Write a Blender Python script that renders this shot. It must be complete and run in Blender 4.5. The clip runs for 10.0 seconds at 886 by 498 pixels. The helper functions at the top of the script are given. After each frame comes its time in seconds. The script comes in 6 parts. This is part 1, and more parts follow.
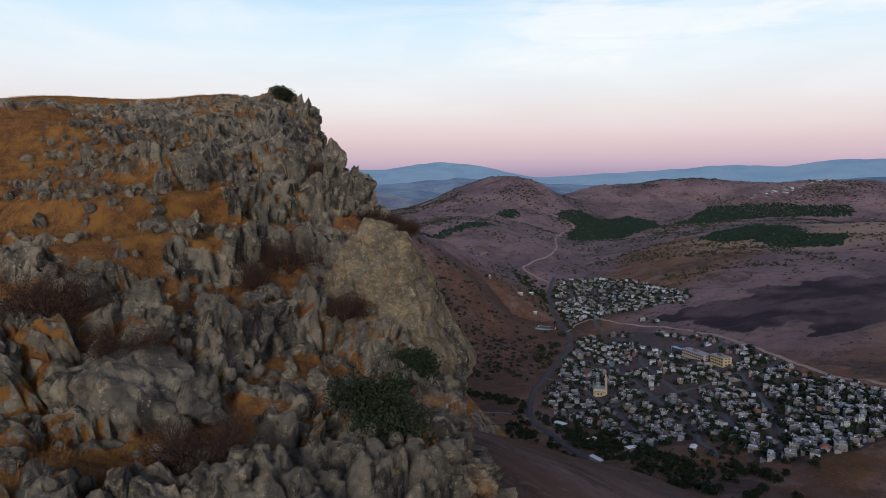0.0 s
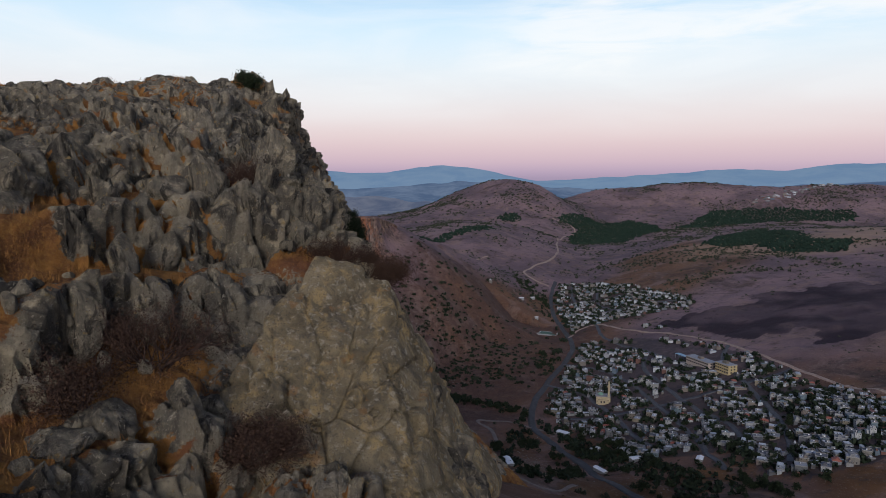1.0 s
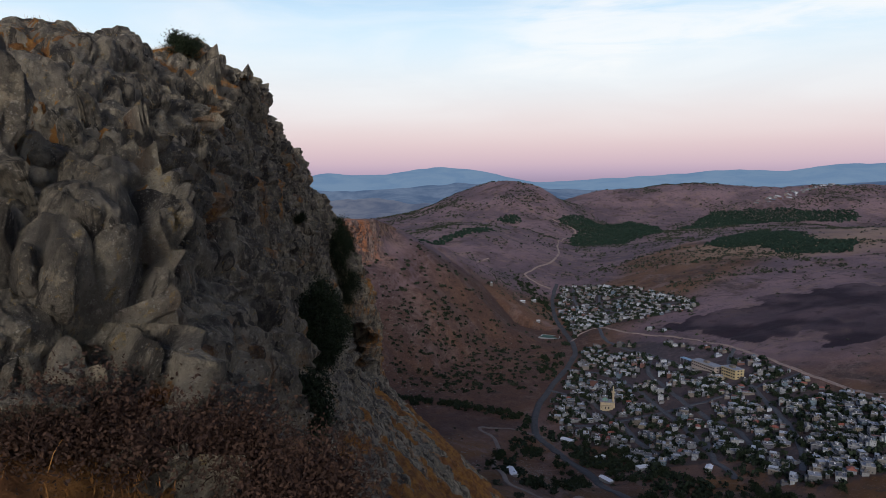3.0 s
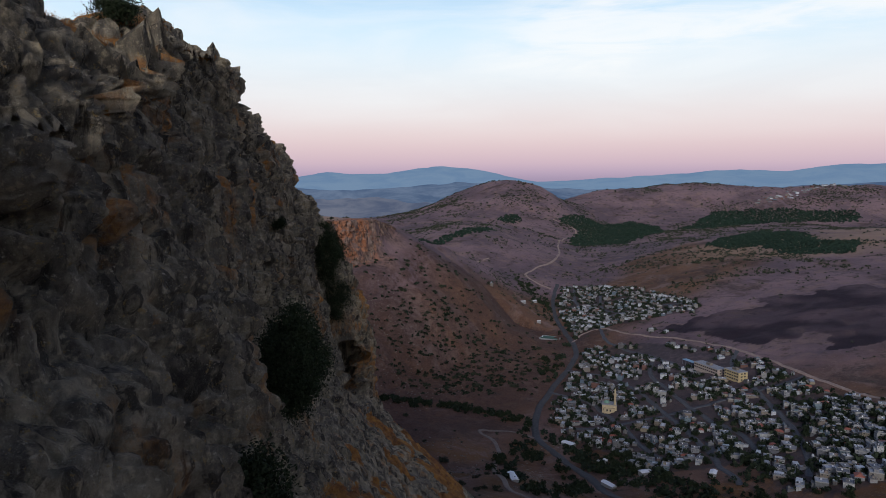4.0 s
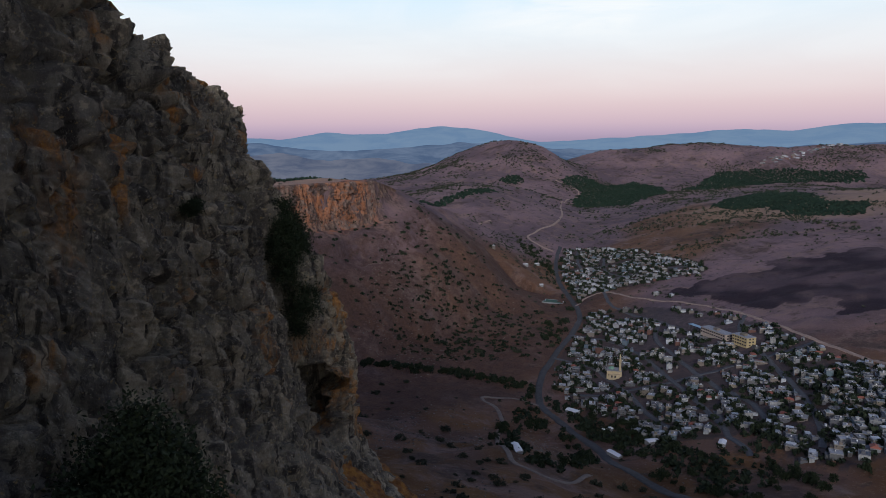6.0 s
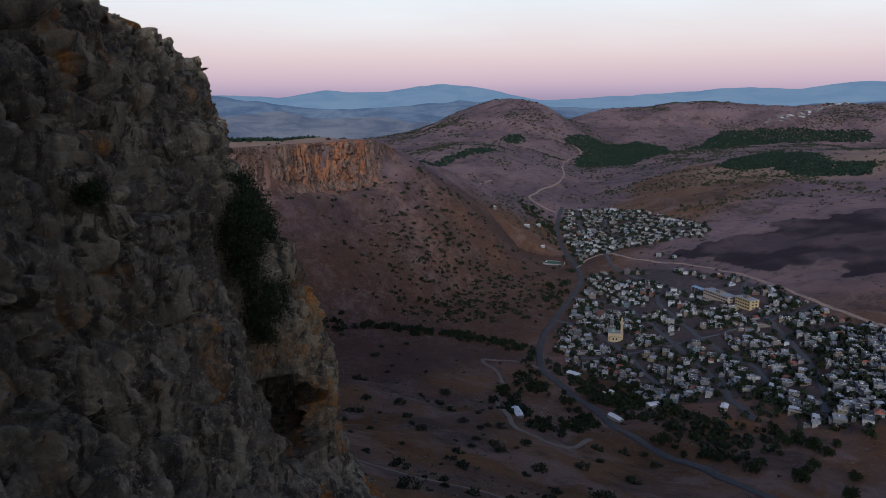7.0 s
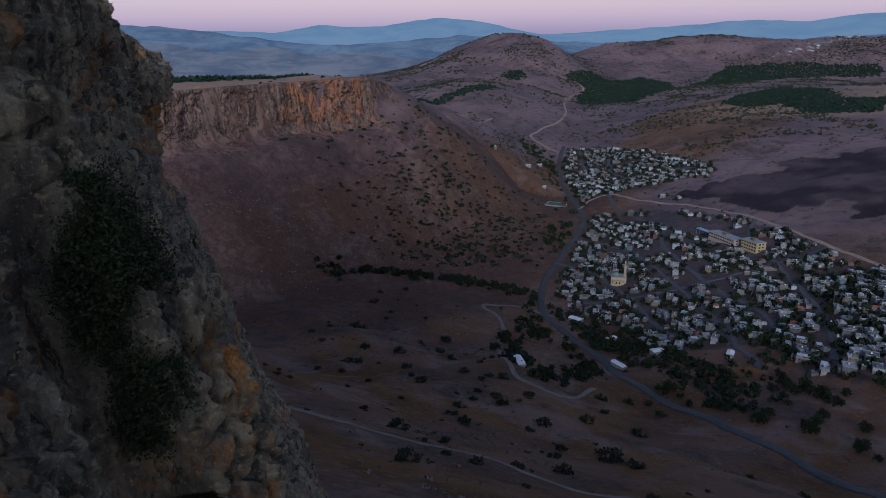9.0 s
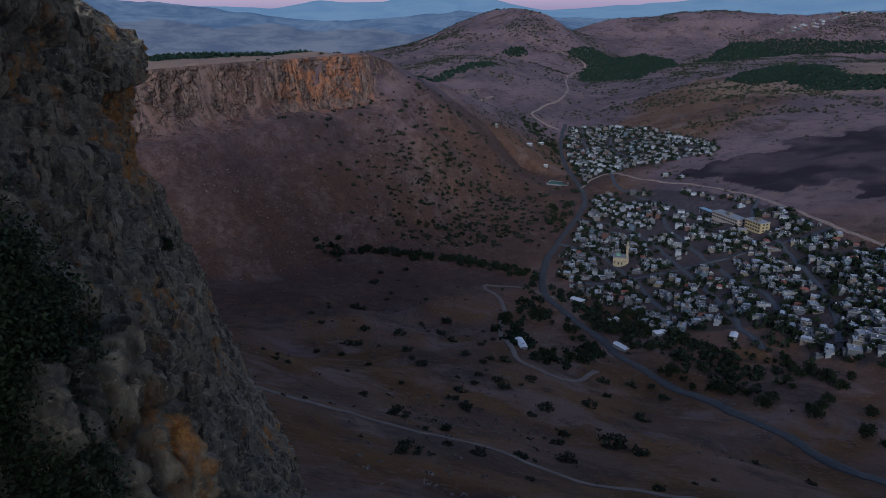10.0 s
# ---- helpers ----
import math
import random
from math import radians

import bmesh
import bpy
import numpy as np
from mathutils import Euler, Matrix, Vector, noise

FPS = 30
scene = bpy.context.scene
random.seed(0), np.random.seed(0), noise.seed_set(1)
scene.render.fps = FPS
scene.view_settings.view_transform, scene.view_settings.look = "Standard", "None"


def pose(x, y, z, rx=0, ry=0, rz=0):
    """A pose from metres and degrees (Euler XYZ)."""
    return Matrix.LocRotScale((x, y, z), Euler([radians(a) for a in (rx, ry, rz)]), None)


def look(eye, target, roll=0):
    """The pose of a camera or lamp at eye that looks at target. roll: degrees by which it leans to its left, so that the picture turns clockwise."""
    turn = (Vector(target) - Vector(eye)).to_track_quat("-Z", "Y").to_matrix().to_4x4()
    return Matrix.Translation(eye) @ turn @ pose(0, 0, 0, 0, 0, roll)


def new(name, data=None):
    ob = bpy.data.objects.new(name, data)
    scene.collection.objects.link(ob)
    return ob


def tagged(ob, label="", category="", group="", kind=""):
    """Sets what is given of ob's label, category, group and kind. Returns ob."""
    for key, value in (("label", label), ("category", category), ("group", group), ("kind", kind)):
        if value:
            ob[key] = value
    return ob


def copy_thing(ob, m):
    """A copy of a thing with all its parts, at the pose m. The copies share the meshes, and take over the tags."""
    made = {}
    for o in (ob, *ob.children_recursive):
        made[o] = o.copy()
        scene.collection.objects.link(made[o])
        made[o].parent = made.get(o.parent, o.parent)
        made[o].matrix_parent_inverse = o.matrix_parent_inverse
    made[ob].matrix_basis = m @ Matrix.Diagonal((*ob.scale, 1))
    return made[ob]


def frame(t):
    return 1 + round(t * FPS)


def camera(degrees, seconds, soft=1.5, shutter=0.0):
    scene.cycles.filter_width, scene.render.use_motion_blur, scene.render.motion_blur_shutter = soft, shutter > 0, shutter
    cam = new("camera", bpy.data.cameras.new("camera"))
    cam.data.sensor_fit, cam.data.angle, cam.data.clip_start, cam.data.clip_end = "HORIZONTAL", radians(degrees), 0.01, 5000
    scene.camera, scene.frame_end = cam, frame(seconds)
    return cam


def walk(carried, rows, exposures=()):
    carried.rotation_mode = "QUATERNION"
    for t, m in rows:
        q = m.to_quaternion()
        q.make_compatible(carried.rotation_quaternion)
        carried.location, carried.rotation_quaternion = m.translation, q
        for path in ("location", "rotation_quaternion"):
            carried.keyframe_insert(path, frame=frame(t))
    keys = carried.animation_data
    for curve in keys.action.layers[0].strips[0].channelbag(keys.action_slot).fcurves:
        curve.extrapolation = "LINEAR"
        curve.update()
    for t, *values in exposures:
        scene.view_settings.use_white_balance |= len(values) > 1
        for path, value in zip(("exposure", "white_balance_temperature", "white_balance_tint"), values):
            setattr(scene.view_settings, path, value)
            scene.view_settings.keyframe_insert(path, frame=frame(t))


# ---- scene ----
cam = camera(65.8, 10.0, 0.5)

PATH = [
    (0, (0.555, -3.969, 265.422), (0.558, -1.98, 265.208), -0.2),
    (0.5, (0.458, 3.233, 265.48), (0.461, 5.222, 265.269), -0.1),
    (1, (0.436, 10.531, 265.641), (0.438, 12.52, 265.436), 0.0),
    (1.5, (0.319, 16.002, 265.741), (0.321, 17.991, 265.54), -0.0),
    (2, (0.234, 20.006, 265.679), (0.236, 21.996, 265.479), -0.1),
    (2.5, (0.085, 23.366, 265.348), (0.088, 25.356, 265.15), -0.2),
    (3.8, (-0.012, 35.197, 265.498), (-0.01, 37.187, 265.295), -0.3),
    (4, (-0.04, 37.337, 265.506), (-0.037, 39.327, 265.304), -0.1),
    (4.5, (-0.172, 43.253, 265.498), (-0.169, 45.243, 265.296), -0.1),
    (5, (-0.251, 49.482, 265.49), (-0.248, 51.471, 265.282), -0.1),
    (5.5, (-0.404, 55.304, 265.445), (-0.402, 57.289, 265.199), -0.1),
    (6, (-0.452, 61.141, 265.32), (-0.452, 63.116, 265.005), -0.2),
    (6.2, (-0.423, 63.443, 265.325), (-0.425, 65.414, 264.984), -0.1),
    (7.3, (-0.286, 75.975, 265.328), (-0.288, 77.921, 264.868), -0.2),
    (7.5, (-0.313, 78.199, 265.311), (-0.314, 80.141, 264.832), -0.3),
    (8, (-0.379, 83.56, 265.289), (-0.379, 85.489, 264.761), -0.3),
    (8.5, (-0.49, 88.179, 265.271), (-0.491, 90.097, 264.705), -0.3),
    (9, (-0.564, 92.467, 265.308), (-0.565, 94.374, 264.705), -0.4),
    (9.5, (-0.742, 96.209, 265.316), (-0.743, 98.105, 264.682), -0.4),
    (10, (-0.941, 99.967, 265.263), (-0.943, 101.854, 264.599), -0.4),
]
walk(cam, [(t, look(eye, target, roll)) for t, eye, target, roll in PATH], [(0, 0.0, 6300, 10), (5, 0.0, 6300, 10), (7.5, -0.02, 6000, 9), (10, -0.1, 5500, 7)])

# ---- light ----
world = bpy.data.worlds.new("dusk_sky")
scene.world = world
world.use_nodes = True
wn, wl = world.node_tree.nodes, world.node_tree.links
wn.clear()
w_out, w_back, w_add = wn.new("ShaderNodeOutputWorld"), wn.new("ShaderNodeBackground"), wn.new("ShaderNodeMix")
w_coord, w_split, w_ramp = wn.new("ShaderNodeTexCoord"), wn.new("ShaderNodeSeparateXYZ"), wn.new("ShaderNodeValToRGB")
w_sky = wn.new("ShaderNodeTexSky")
w_sky.sky_type, w_sky.sun_disc = "NISHITA", False
SUN_HEIGHT, SUN_FROM, SUNSET_GLOW = 18.5, 187.0, 0.46
w_sky.sun_elevation, w_sky.sun_rotation = radians(3), radians(SUN_FROM)
wl.new(w_coord.outputs["Generated"], w_split.inputs[0])
w_ramp.color_ramp.interpolation = "B_SPLINE"
SKY = [(0.0, (0.10, 0.075, 0.07)), (0.46, (0.16, 0.13, 0.16)), (0.50, (0.36, 0.30, 0.46)), (0.512, (0.58, 0.43, 0.53)), (0.530, (0.73, 0.57, 0.60)), (0.555, (0.79, 0.75, 0.77)), (0.585, (0.75, 0.84, 0.90)),
       (0.62, (0.55, 0.77, 0.95)), (0.67, (0.21, 0.32, 0.58)), (0.76, (0.080, 0.135, 0.31)), (1.0, (0.040, 0.072, 0.20))]
while len(w_ramp.color_ramp.elements) < len(SKY):
    w_ramp.color_ramp.elements.new(0.5)
for stop, (at, colour) in zip(w_ramp.color_ramp.elements, SKY):
    stop.position, stop.color = at, (*colour, 1)
w_half = wn.new("ShaderNodeMapRange")
w_half.inputs["From Min"].default_value, w_half.inputs["From Max"].default_value = -1, 1
wl.new(w_split.outputs[2], w_half.inputs["Value"])
wl.new(w_half.outputs[0], w_ramp.inputs[0])
# thin high cloud, in long streaks
w_map, w_noise, w_cloud = wn.new("ShaderNodeMapping"), wn.new("ShaderNodeTexNoise"), wn.new("ShaderNodeMapRange")
w_map.inputs["Rotation"].default_value = (0, radians(20), 0)
w_map.inputs["Scale"].default_value = (1.9, 1.9, 9.0)
wl.new(w_coord.outputs["Generated"], w_map.inputs[0])
wl.new(w_map.outputs[0], w_noise.inputs["Vector"])
w_noise.inputs["Scale"].default_value, w_noise.inputs["Detail"].default_value, w_noise.inputs["Roughness"].default_value, w_noise.inputs["Distortion"].default_value = 1.7, 6, 0.55, 0.4
w_cloud.inputs["From Min"].default_value, w_cloud.inputs["From Max"].default_value, w_cloud.inputs["To Max"].default_value = 0.42, 0.75, 0.85
wl.new(w_noise.outputs[0], w_cloud.inputs["Value"])
w_high = wn.new("ShaderNodeMapRange")
w_high.inputs["From Min"].default_value, w_high.inputs["From Max"].default_value = 0.05, 0.17
wl.new(w_split.outputs[2], w_high.inputs["Value"])
w_low = wn.new("ShaderNodeMapRange")
w_low.inputs["From Min"].default_value, w_low.inputs["From Max"].default_value = 0.5, 0.25
wl.new(w_split.outputs[2], w_low.inputs["Value"])
w_m1, w_m2 = wn.new("ShaderNodeMath"), wn.new("ShaderNodeMath")
w_m1.operation = w_m2.operation = "MULTIPLY"
wl.new(w_cloud.outputs[0], w_m1.inputs[0])
wl.new(w_high.outputs[0], w_m1.inputs[1])
wl.new(w_m1.outputs[0], w_m2.inputs[0])
wl.new(w_low.outputs[0], w_m2.inputs[1])
w_mix = wn.new("ShaderNodeMix")
w_mix.data_type = "RGBA"
w_mix.inputs["B"].default_value = (0.87, 0.88, 0.90, 1)
wl.new(w_m2.outputs[0], w_mix.inputs["Factor"])
wl.new(w_ramp.outputs[0], w_mix.inputs["A"])
# a bright bank of cloud that slants up to the east
w_bank, w_under, w_over, w_east, w_bank_map, w_bank_noise, w_torn = wn.new("ShaderNodeVectorMath"), wn.new("ShaderNodeMapRange"), wn.new("ShaderNodeMapRange"), wn.new("ShaderNodeMapRange"), wn.new("ShaderNodeMapping"), wn.new("ShaderNodeTexNoise"), wn.new("ShaderNodeMapRange")
w_bank.operation = "DOT_PRODUCT"
w_bank.inputs[1].default_value = (-0.171, -0.158, 0.973)
w_bank_map.inputs["Rotation"].default_value = (0, radians(8), 0)
w_bank_map.inputs["Scale"].default_value = (2.6, 2.6, 16.0)
wl.new(w_coord.outputs["Generated"], w_bank_map.inputs[0])
wl.new(w_bank_map.outputs[0], w_bank_noise.inputs["Vector"])
w_bank_noise.inputs["Scale"].default_value, w_bank_noise.inputs["Detail"].default_value, w_bank_noise.inputs["Roughness"].default_value, w_bank_noise.inputs["Distortion"].default_value = 2.2, 7, 0.6, 0.5
w_shift = wn.new("ShaderNodeMath")
w_shift.operation = "MULTIPLY_ADD"
w_shift.inputs[1].default_value = 0.09
wl.new(w_bank_noise.outputs[0], w_shift.inputs[0])
wl.new(w_coord.outputs["Generated"], w_bank.inputs[0])
wl.new(w_bank.outputs["Value"], w_shift.inputs[2])
for node, source, low, high, most in ((w_under, w_shift.outputs[0], -0.004, 0.036, 1.0), (w_over, w_shift.outputs[0], 0.17, 0.075, 1.0), (w_east, w_split.outputs[0], 0.0, 0.16, 1.0), (w_torn, w_bank_noise.outputs[0], 0.30, 0.62, 0.75)):
    node.interpolation_type = "SMOOTHSTEP"
    node.inputs["From Min"].default_value, node.inputs["From Max"].default_value, node.inputs["To Max"].default_value = low, high, most
    wl.new(source, node.inputs["Value"])
w_part = w_torn.outputs[0]
for node in (w_under, w_over, w_east):
    both = wn.new("ShaderNodeMath")
    both.operation = "MULTIPLY"
    wl.new(w_part, both.inputs[0])
    wl.new(node.outputs[0], both.inputs[1])
    w_part = both.outputs[0]
w_bright = wn.new("ShaderNodeMix")
w_bright.data_type = "RGBA"
w_bright.inputs["B"].default_value = (0.93, 0.91, 0.90, 1)
wl.new(w_part, w_bright.inputs["Factor"])
wl.new(w_mix.outputs["Result"], w_bright.inputs["A"])
w_add.data_type, w_add.blend_type = "RGBA", "ADD"
w_add.inputs["Factor"].default_value = 0.03
wl.new(w_bright.outputs["Result"], w_add.inputs["A"])
wl.new(w_sky.outputs[0], w_add.inputs["B"])
# the glow of the sunset side of the sky, behind the camera
w_dot, w_glow, w_band, w_m3, w_warm = wn.new("ShaderNodeVectorMath"), wn.new("ShaderNodeMapRange"), wn.new("ShaderNodeMapRange"), wn.new("ShaderNodeMath"), wn.new("ShaderNodeMix")
w_dot.operation = "DOT_PRODUCT"
w_dot.inputs[1].default_value = (math.sin(radians(192)), math.cos(radians(192)), 0.25)
wl.new(w_coord.outputs["Generated"], w_dot.inputs[0])
w_glow.interpolation_type = w_band.interpolation_type = "SMOOTHSTEP"
w_glow.inputs["From Min"].default_value, w_glow.inputs["From Max"].default_value, w_glow.inputs["To Max"].default_value = 0.15, 1.0, SUNSET_GLOW
wl.new(w_dot.outputs["Value"], w_glow.inputs["Value"])
w_band.inputs["From Min"].default_value, w_band.inputs["From Max"].default_value = -0.02, 0.08
wl.new(w_split.outputs[2], w_band.inputs["Value"])
w_m3.operation = "MULTIPLY"
wl.new(w_glow.outputs[0], w_m3.inputs[0])
wl.new(w_band.outputs[0], w_m3.inputs[1])
w_warm.data_type, w_warm.blend_type, w_warm.clamp_factor = "RGBA", "ADD", False
w_warm.inputs["B"].default_value = (1.0, 0.88, 0.78, 1)
wl.new(w_m3.outputs[0], w_warm.inputs["Factor"])
wl.new(w_add.outputs["Result"], w_warm.inputs["A"])
wl.new(w_warm.outputs["Result"], w_back.inputs["Color"])
w_back.inputs["Strength"].default_value = 1.0
wl.new(w_back.outputs[0], w_out.inputs[0])

# afterglow behind the camera, a very wide soft sun
sun = new("sun", bpy.data.lights.new("sun", "SUN"))
sun.data.energy, sun.data.angle, sun.data.color = 2.2, radians(18), (1.0, 0.92, 0.84)
sun.matrix_world = look((0, 0, 400), (0 + math.sin(radians(SUN_FROM + 180)) * math.cos(radians(SUN_HEIGHT)), math.cos(radians(SUN_FROM + 180)) * math.cos(radians(SUN_HEIGHT)), 400 - math.sin(radians(SUN_HEIGHT))))


# ---- materials ----
class Nodes:
    """A small hand for node materials."""

    def __init__(self, name, rough=0.9, spec=0.2):
        self.mat = bpy.data.materials.new(name)
        self.mat.use_nodes = True
        self.tree = self.mat.node_tree
        self.bsdf = self.tree.nodes["Principled BSDF"]
        self.bsdf.inputs["Roughness"].default_value = rough
        self.bsdf.inputs["Specular IOR Level"].default_value = spec

    def link(self, a, b):
        self.tree.links.new(a, b)

    def coord(self, scale=(1, 1, 1), turn=(0, 0, 0), kind="Object"):
        c, m = self.tree.nodes.new("ShaderNodeTexCoord"), self.tree.nodes.new("ShaderNodeMapping")
        m.inputs["Scale"].default_value, m.inputs["Rotation"].default_value = scale, turn
        self.link(c.outputs[kind], m.inputs[0])
        return m.outputs[0]

    def noise(self, where, scale, detail=5, rough=0.55, bend=0.0):
        n = self.tree.nodes.new("ShaderNodeTexNoise")
        n.inputs["Scale"].default_value, n.inputs["Detail"].default_value, n.inputs["Roughness"].default_value, n.inputs["Distortion"].default_value = scale, detail, rough, bend
        self.link(where, n.inputs["Vector"])
        return n.outputs["Fac"]

    def cell(self, where, scale, feature="F1"):
        n = self.tree.nodes.new("ShaderNodeTexVoronoi")
        n.feature = feature
        n.inputs["Scale"].default_value = scale
        self.link(where, n.inputs["Vector"])
        return n.outputs["Distance"]

    def band(self, value, lo, hi, a=0.0, b=1.0):
        n = self.tree.nodes.new("ShaderNodeMapRange")
        n.interpolation_type = "SMOOTHSTEP"
        for key, v in (("From Min", lo), ("From Max", hi), ("To Min", a), ("To Max", b)):
            n.inputs[key].default_value = v
        self.link(value, n.inputs["Value"])
        return n.outputs[0]

    def times(self, a, b, op="MULTIPLY"):
        n = self.tree.nodes.new("ShaderNodeMath")
        n.operation = op
        for socket, v in zip(n.inputs, (a, b)):
            if isinstance(v, (int, float)):
                socket.default_value = v
            else:
                self.link(v, socket)
        return n.outputs[0]

    def mix(self, factor, a, b, how="MIX"):
        n = self.tree.nodes.new("ShaderNodeMix")
        n.data_type, n.blend_type = "RGBA", how
        for socket, v in ((n.inputs["Factor"], factor), (n.inputs["A"], a), (n.inputs["B"], b)):
            if isinstance(v, (int, float)):
                socket.default_value = v
            elif isinstance(v, tuple):
                socket.default_value = (*v, 1)
            else:
                self.link(v, socket)
        return n.outputs["Result"]

    def attribute(self, name):
        n = self.tree.nodes.new("ShaderNodeAttribute")
        n.attribute_name = name
        return n

    def chance(self):
        return self.tree.nodes.new("ShaderNodeObjectInfo").outputs["Random"]

    def island(self):
        return self.tree.nodes.new("ShaderNodeNewGeometry").outputs["Random Per Island"]

    def colour(self, v):
        if isinstance(v, tuple):
            self.bsdf.inputs["Base Color"].default_value = (*v, 1)
        else:
            self.link(v, self.bsdf.inputs["Base Color"])
        return self

    def bump(self, value, strength=0.5, far=0.05):
        n = self.tree.nodes.new("ShaderNodeBump")
        n.inputs["Strength"].default_value, n.inputs["Distance"].default_value = strength, far
        self.link(value, n.inputs["Height"])
        old = self.bsdf.inputs["Normal"].links
        if old:
            self.link(old[0].from_socket, n.inputs["Normal"])
        self.link(n.outputs[0], self.bsdf.inputs["Normal"])
        return self


def limestone(name, soil=True):
    m = Nodes(name, 0.92, 0.15)
    w = m.coord()
    tall = m.coord((1, 1, 0.28))
    broad, mid, grain = m.noise(w, 0.16, 4), m.noise(tall, 0.9, 6, 0.62, 0.5), m.noise(w, 7.0, 6, 0.7)
    c = m.mix(m.band(mid, 0.36, 0.66), (0.074, 0.067, 0.057), (0.325, 0.282, 0.208))
    c = m.mix(m.times(m.band(broad, 0.42, 0.62), 0.45), c, (0.150, 0.138, 0.120))
    c = m.mix(m.times(m.band(m.noise(w, 2.2, 6, 0.65), 0.54, 0.66), 0.65), c, (0.44, 0.375, 0.262))
    c = m.mix(m.times(m.band(m.noise(tall, 1.1, 6, 0.65, 0.8), 0.52, 0.62), 0.9), c, (0.032, 0.029, 0.026))
    c = m.mix(m.times(m.band(m.noise(w, 6.0, 6, 0.75), 0.57, 0.65), m.band(m.noise(w, 0.8, 4), 0.42, 0.6, 0.1, 0.7)), c, (0.56, 0.51, 0.41))
    c = m.mix(m.times(m.band(m.noise(w, 3.4, 5, 0.7, 0.3), 0.60, 0.66), 0.7), c, (0.33, 0.235, 0.095))
    if soil:
        rust = m.times(m.attribute("rust").outputs["Fac"], m.band(m.noise(tall, 1.4, 6, 0.65, 0.5), 0.38, 0.62))
        c = m.mix(m.times(rust, 0.92), c, m.mix(m.band(grain, 0.4, 0.65), (0.26, 0.105, 0.030), (0.62, 0.30, 0.075)))
    c = m.mix(m.times(m.band(grain, 0.35, 0.7), 0.30), c, (0.06, 0.055, 0.05), "MULTIPLY")
    c = m.mix(m.times(m.band(m.noise(w, 26.0, 4, 0.7), 0.56, 0.66), m.band(m.noise(w, 1.7, 4), 0.42, 0.62, 0.05, 0.45)), c, (0.48, 0.46, 0.40))
    c = m.mix(m.times(m.band(m.noise(w, 19.0, 5, 0.72), 0.57, 0.66), 0.5), c, (0.050, 0.044, 0.039))
    c = m.mix(m.times(m.band(m.cell(w, 4.2), 0.0, 0.22, 1.0, 0.0), 0.35), c, (0.07, 0.06, 0.055))
    if soil:
        earth = m.mix(m.band(m.noise(w, 1.1, 5, 0.6), 0.35, 0.65), (0.125, 0.056, 0.027), (0.29, 0.140, 0.038))
        earth = m.mix(m.times(m.band(m.noise(w, 11.0, 4, 0.7), 0.45, 0.7), 0.55), earth, (0.36, 0.20, 0.062))
        earth = m.mix(m.times(m.band(m.noise(w, 0.35, 4), 0.55, 0.7), 0.6), earth, (0.17, 0.070, 0.040))
        edge = m.times(m.attribute("soil").outputs["Fac"], m.band(grain, 0.3, 0.7, -0.18, 0.18), "ADD")
        c = m.mix(m.band(edge, 0.42, 0.58), c, earth)
    m.colour(c)
    m.bump(m.noise(tall, 1.6, 9, 0.68), 0.8, 0.28)
    m.bump(m.noise(w, 4.5, 8, 0.74, 0.4), 1.0, 0.20)
    m.bump(m.noise(w, 14.0, 6, 0.8), 1.0, 0.10)
    m.bump(m.noise(w, 42.0, 4, 0.75), 0.8, 0.03)
    m.bump(m.band(m.cell(w, 5.5), 0.0, 0.25), 0.4, 0.06)
    return m.mat


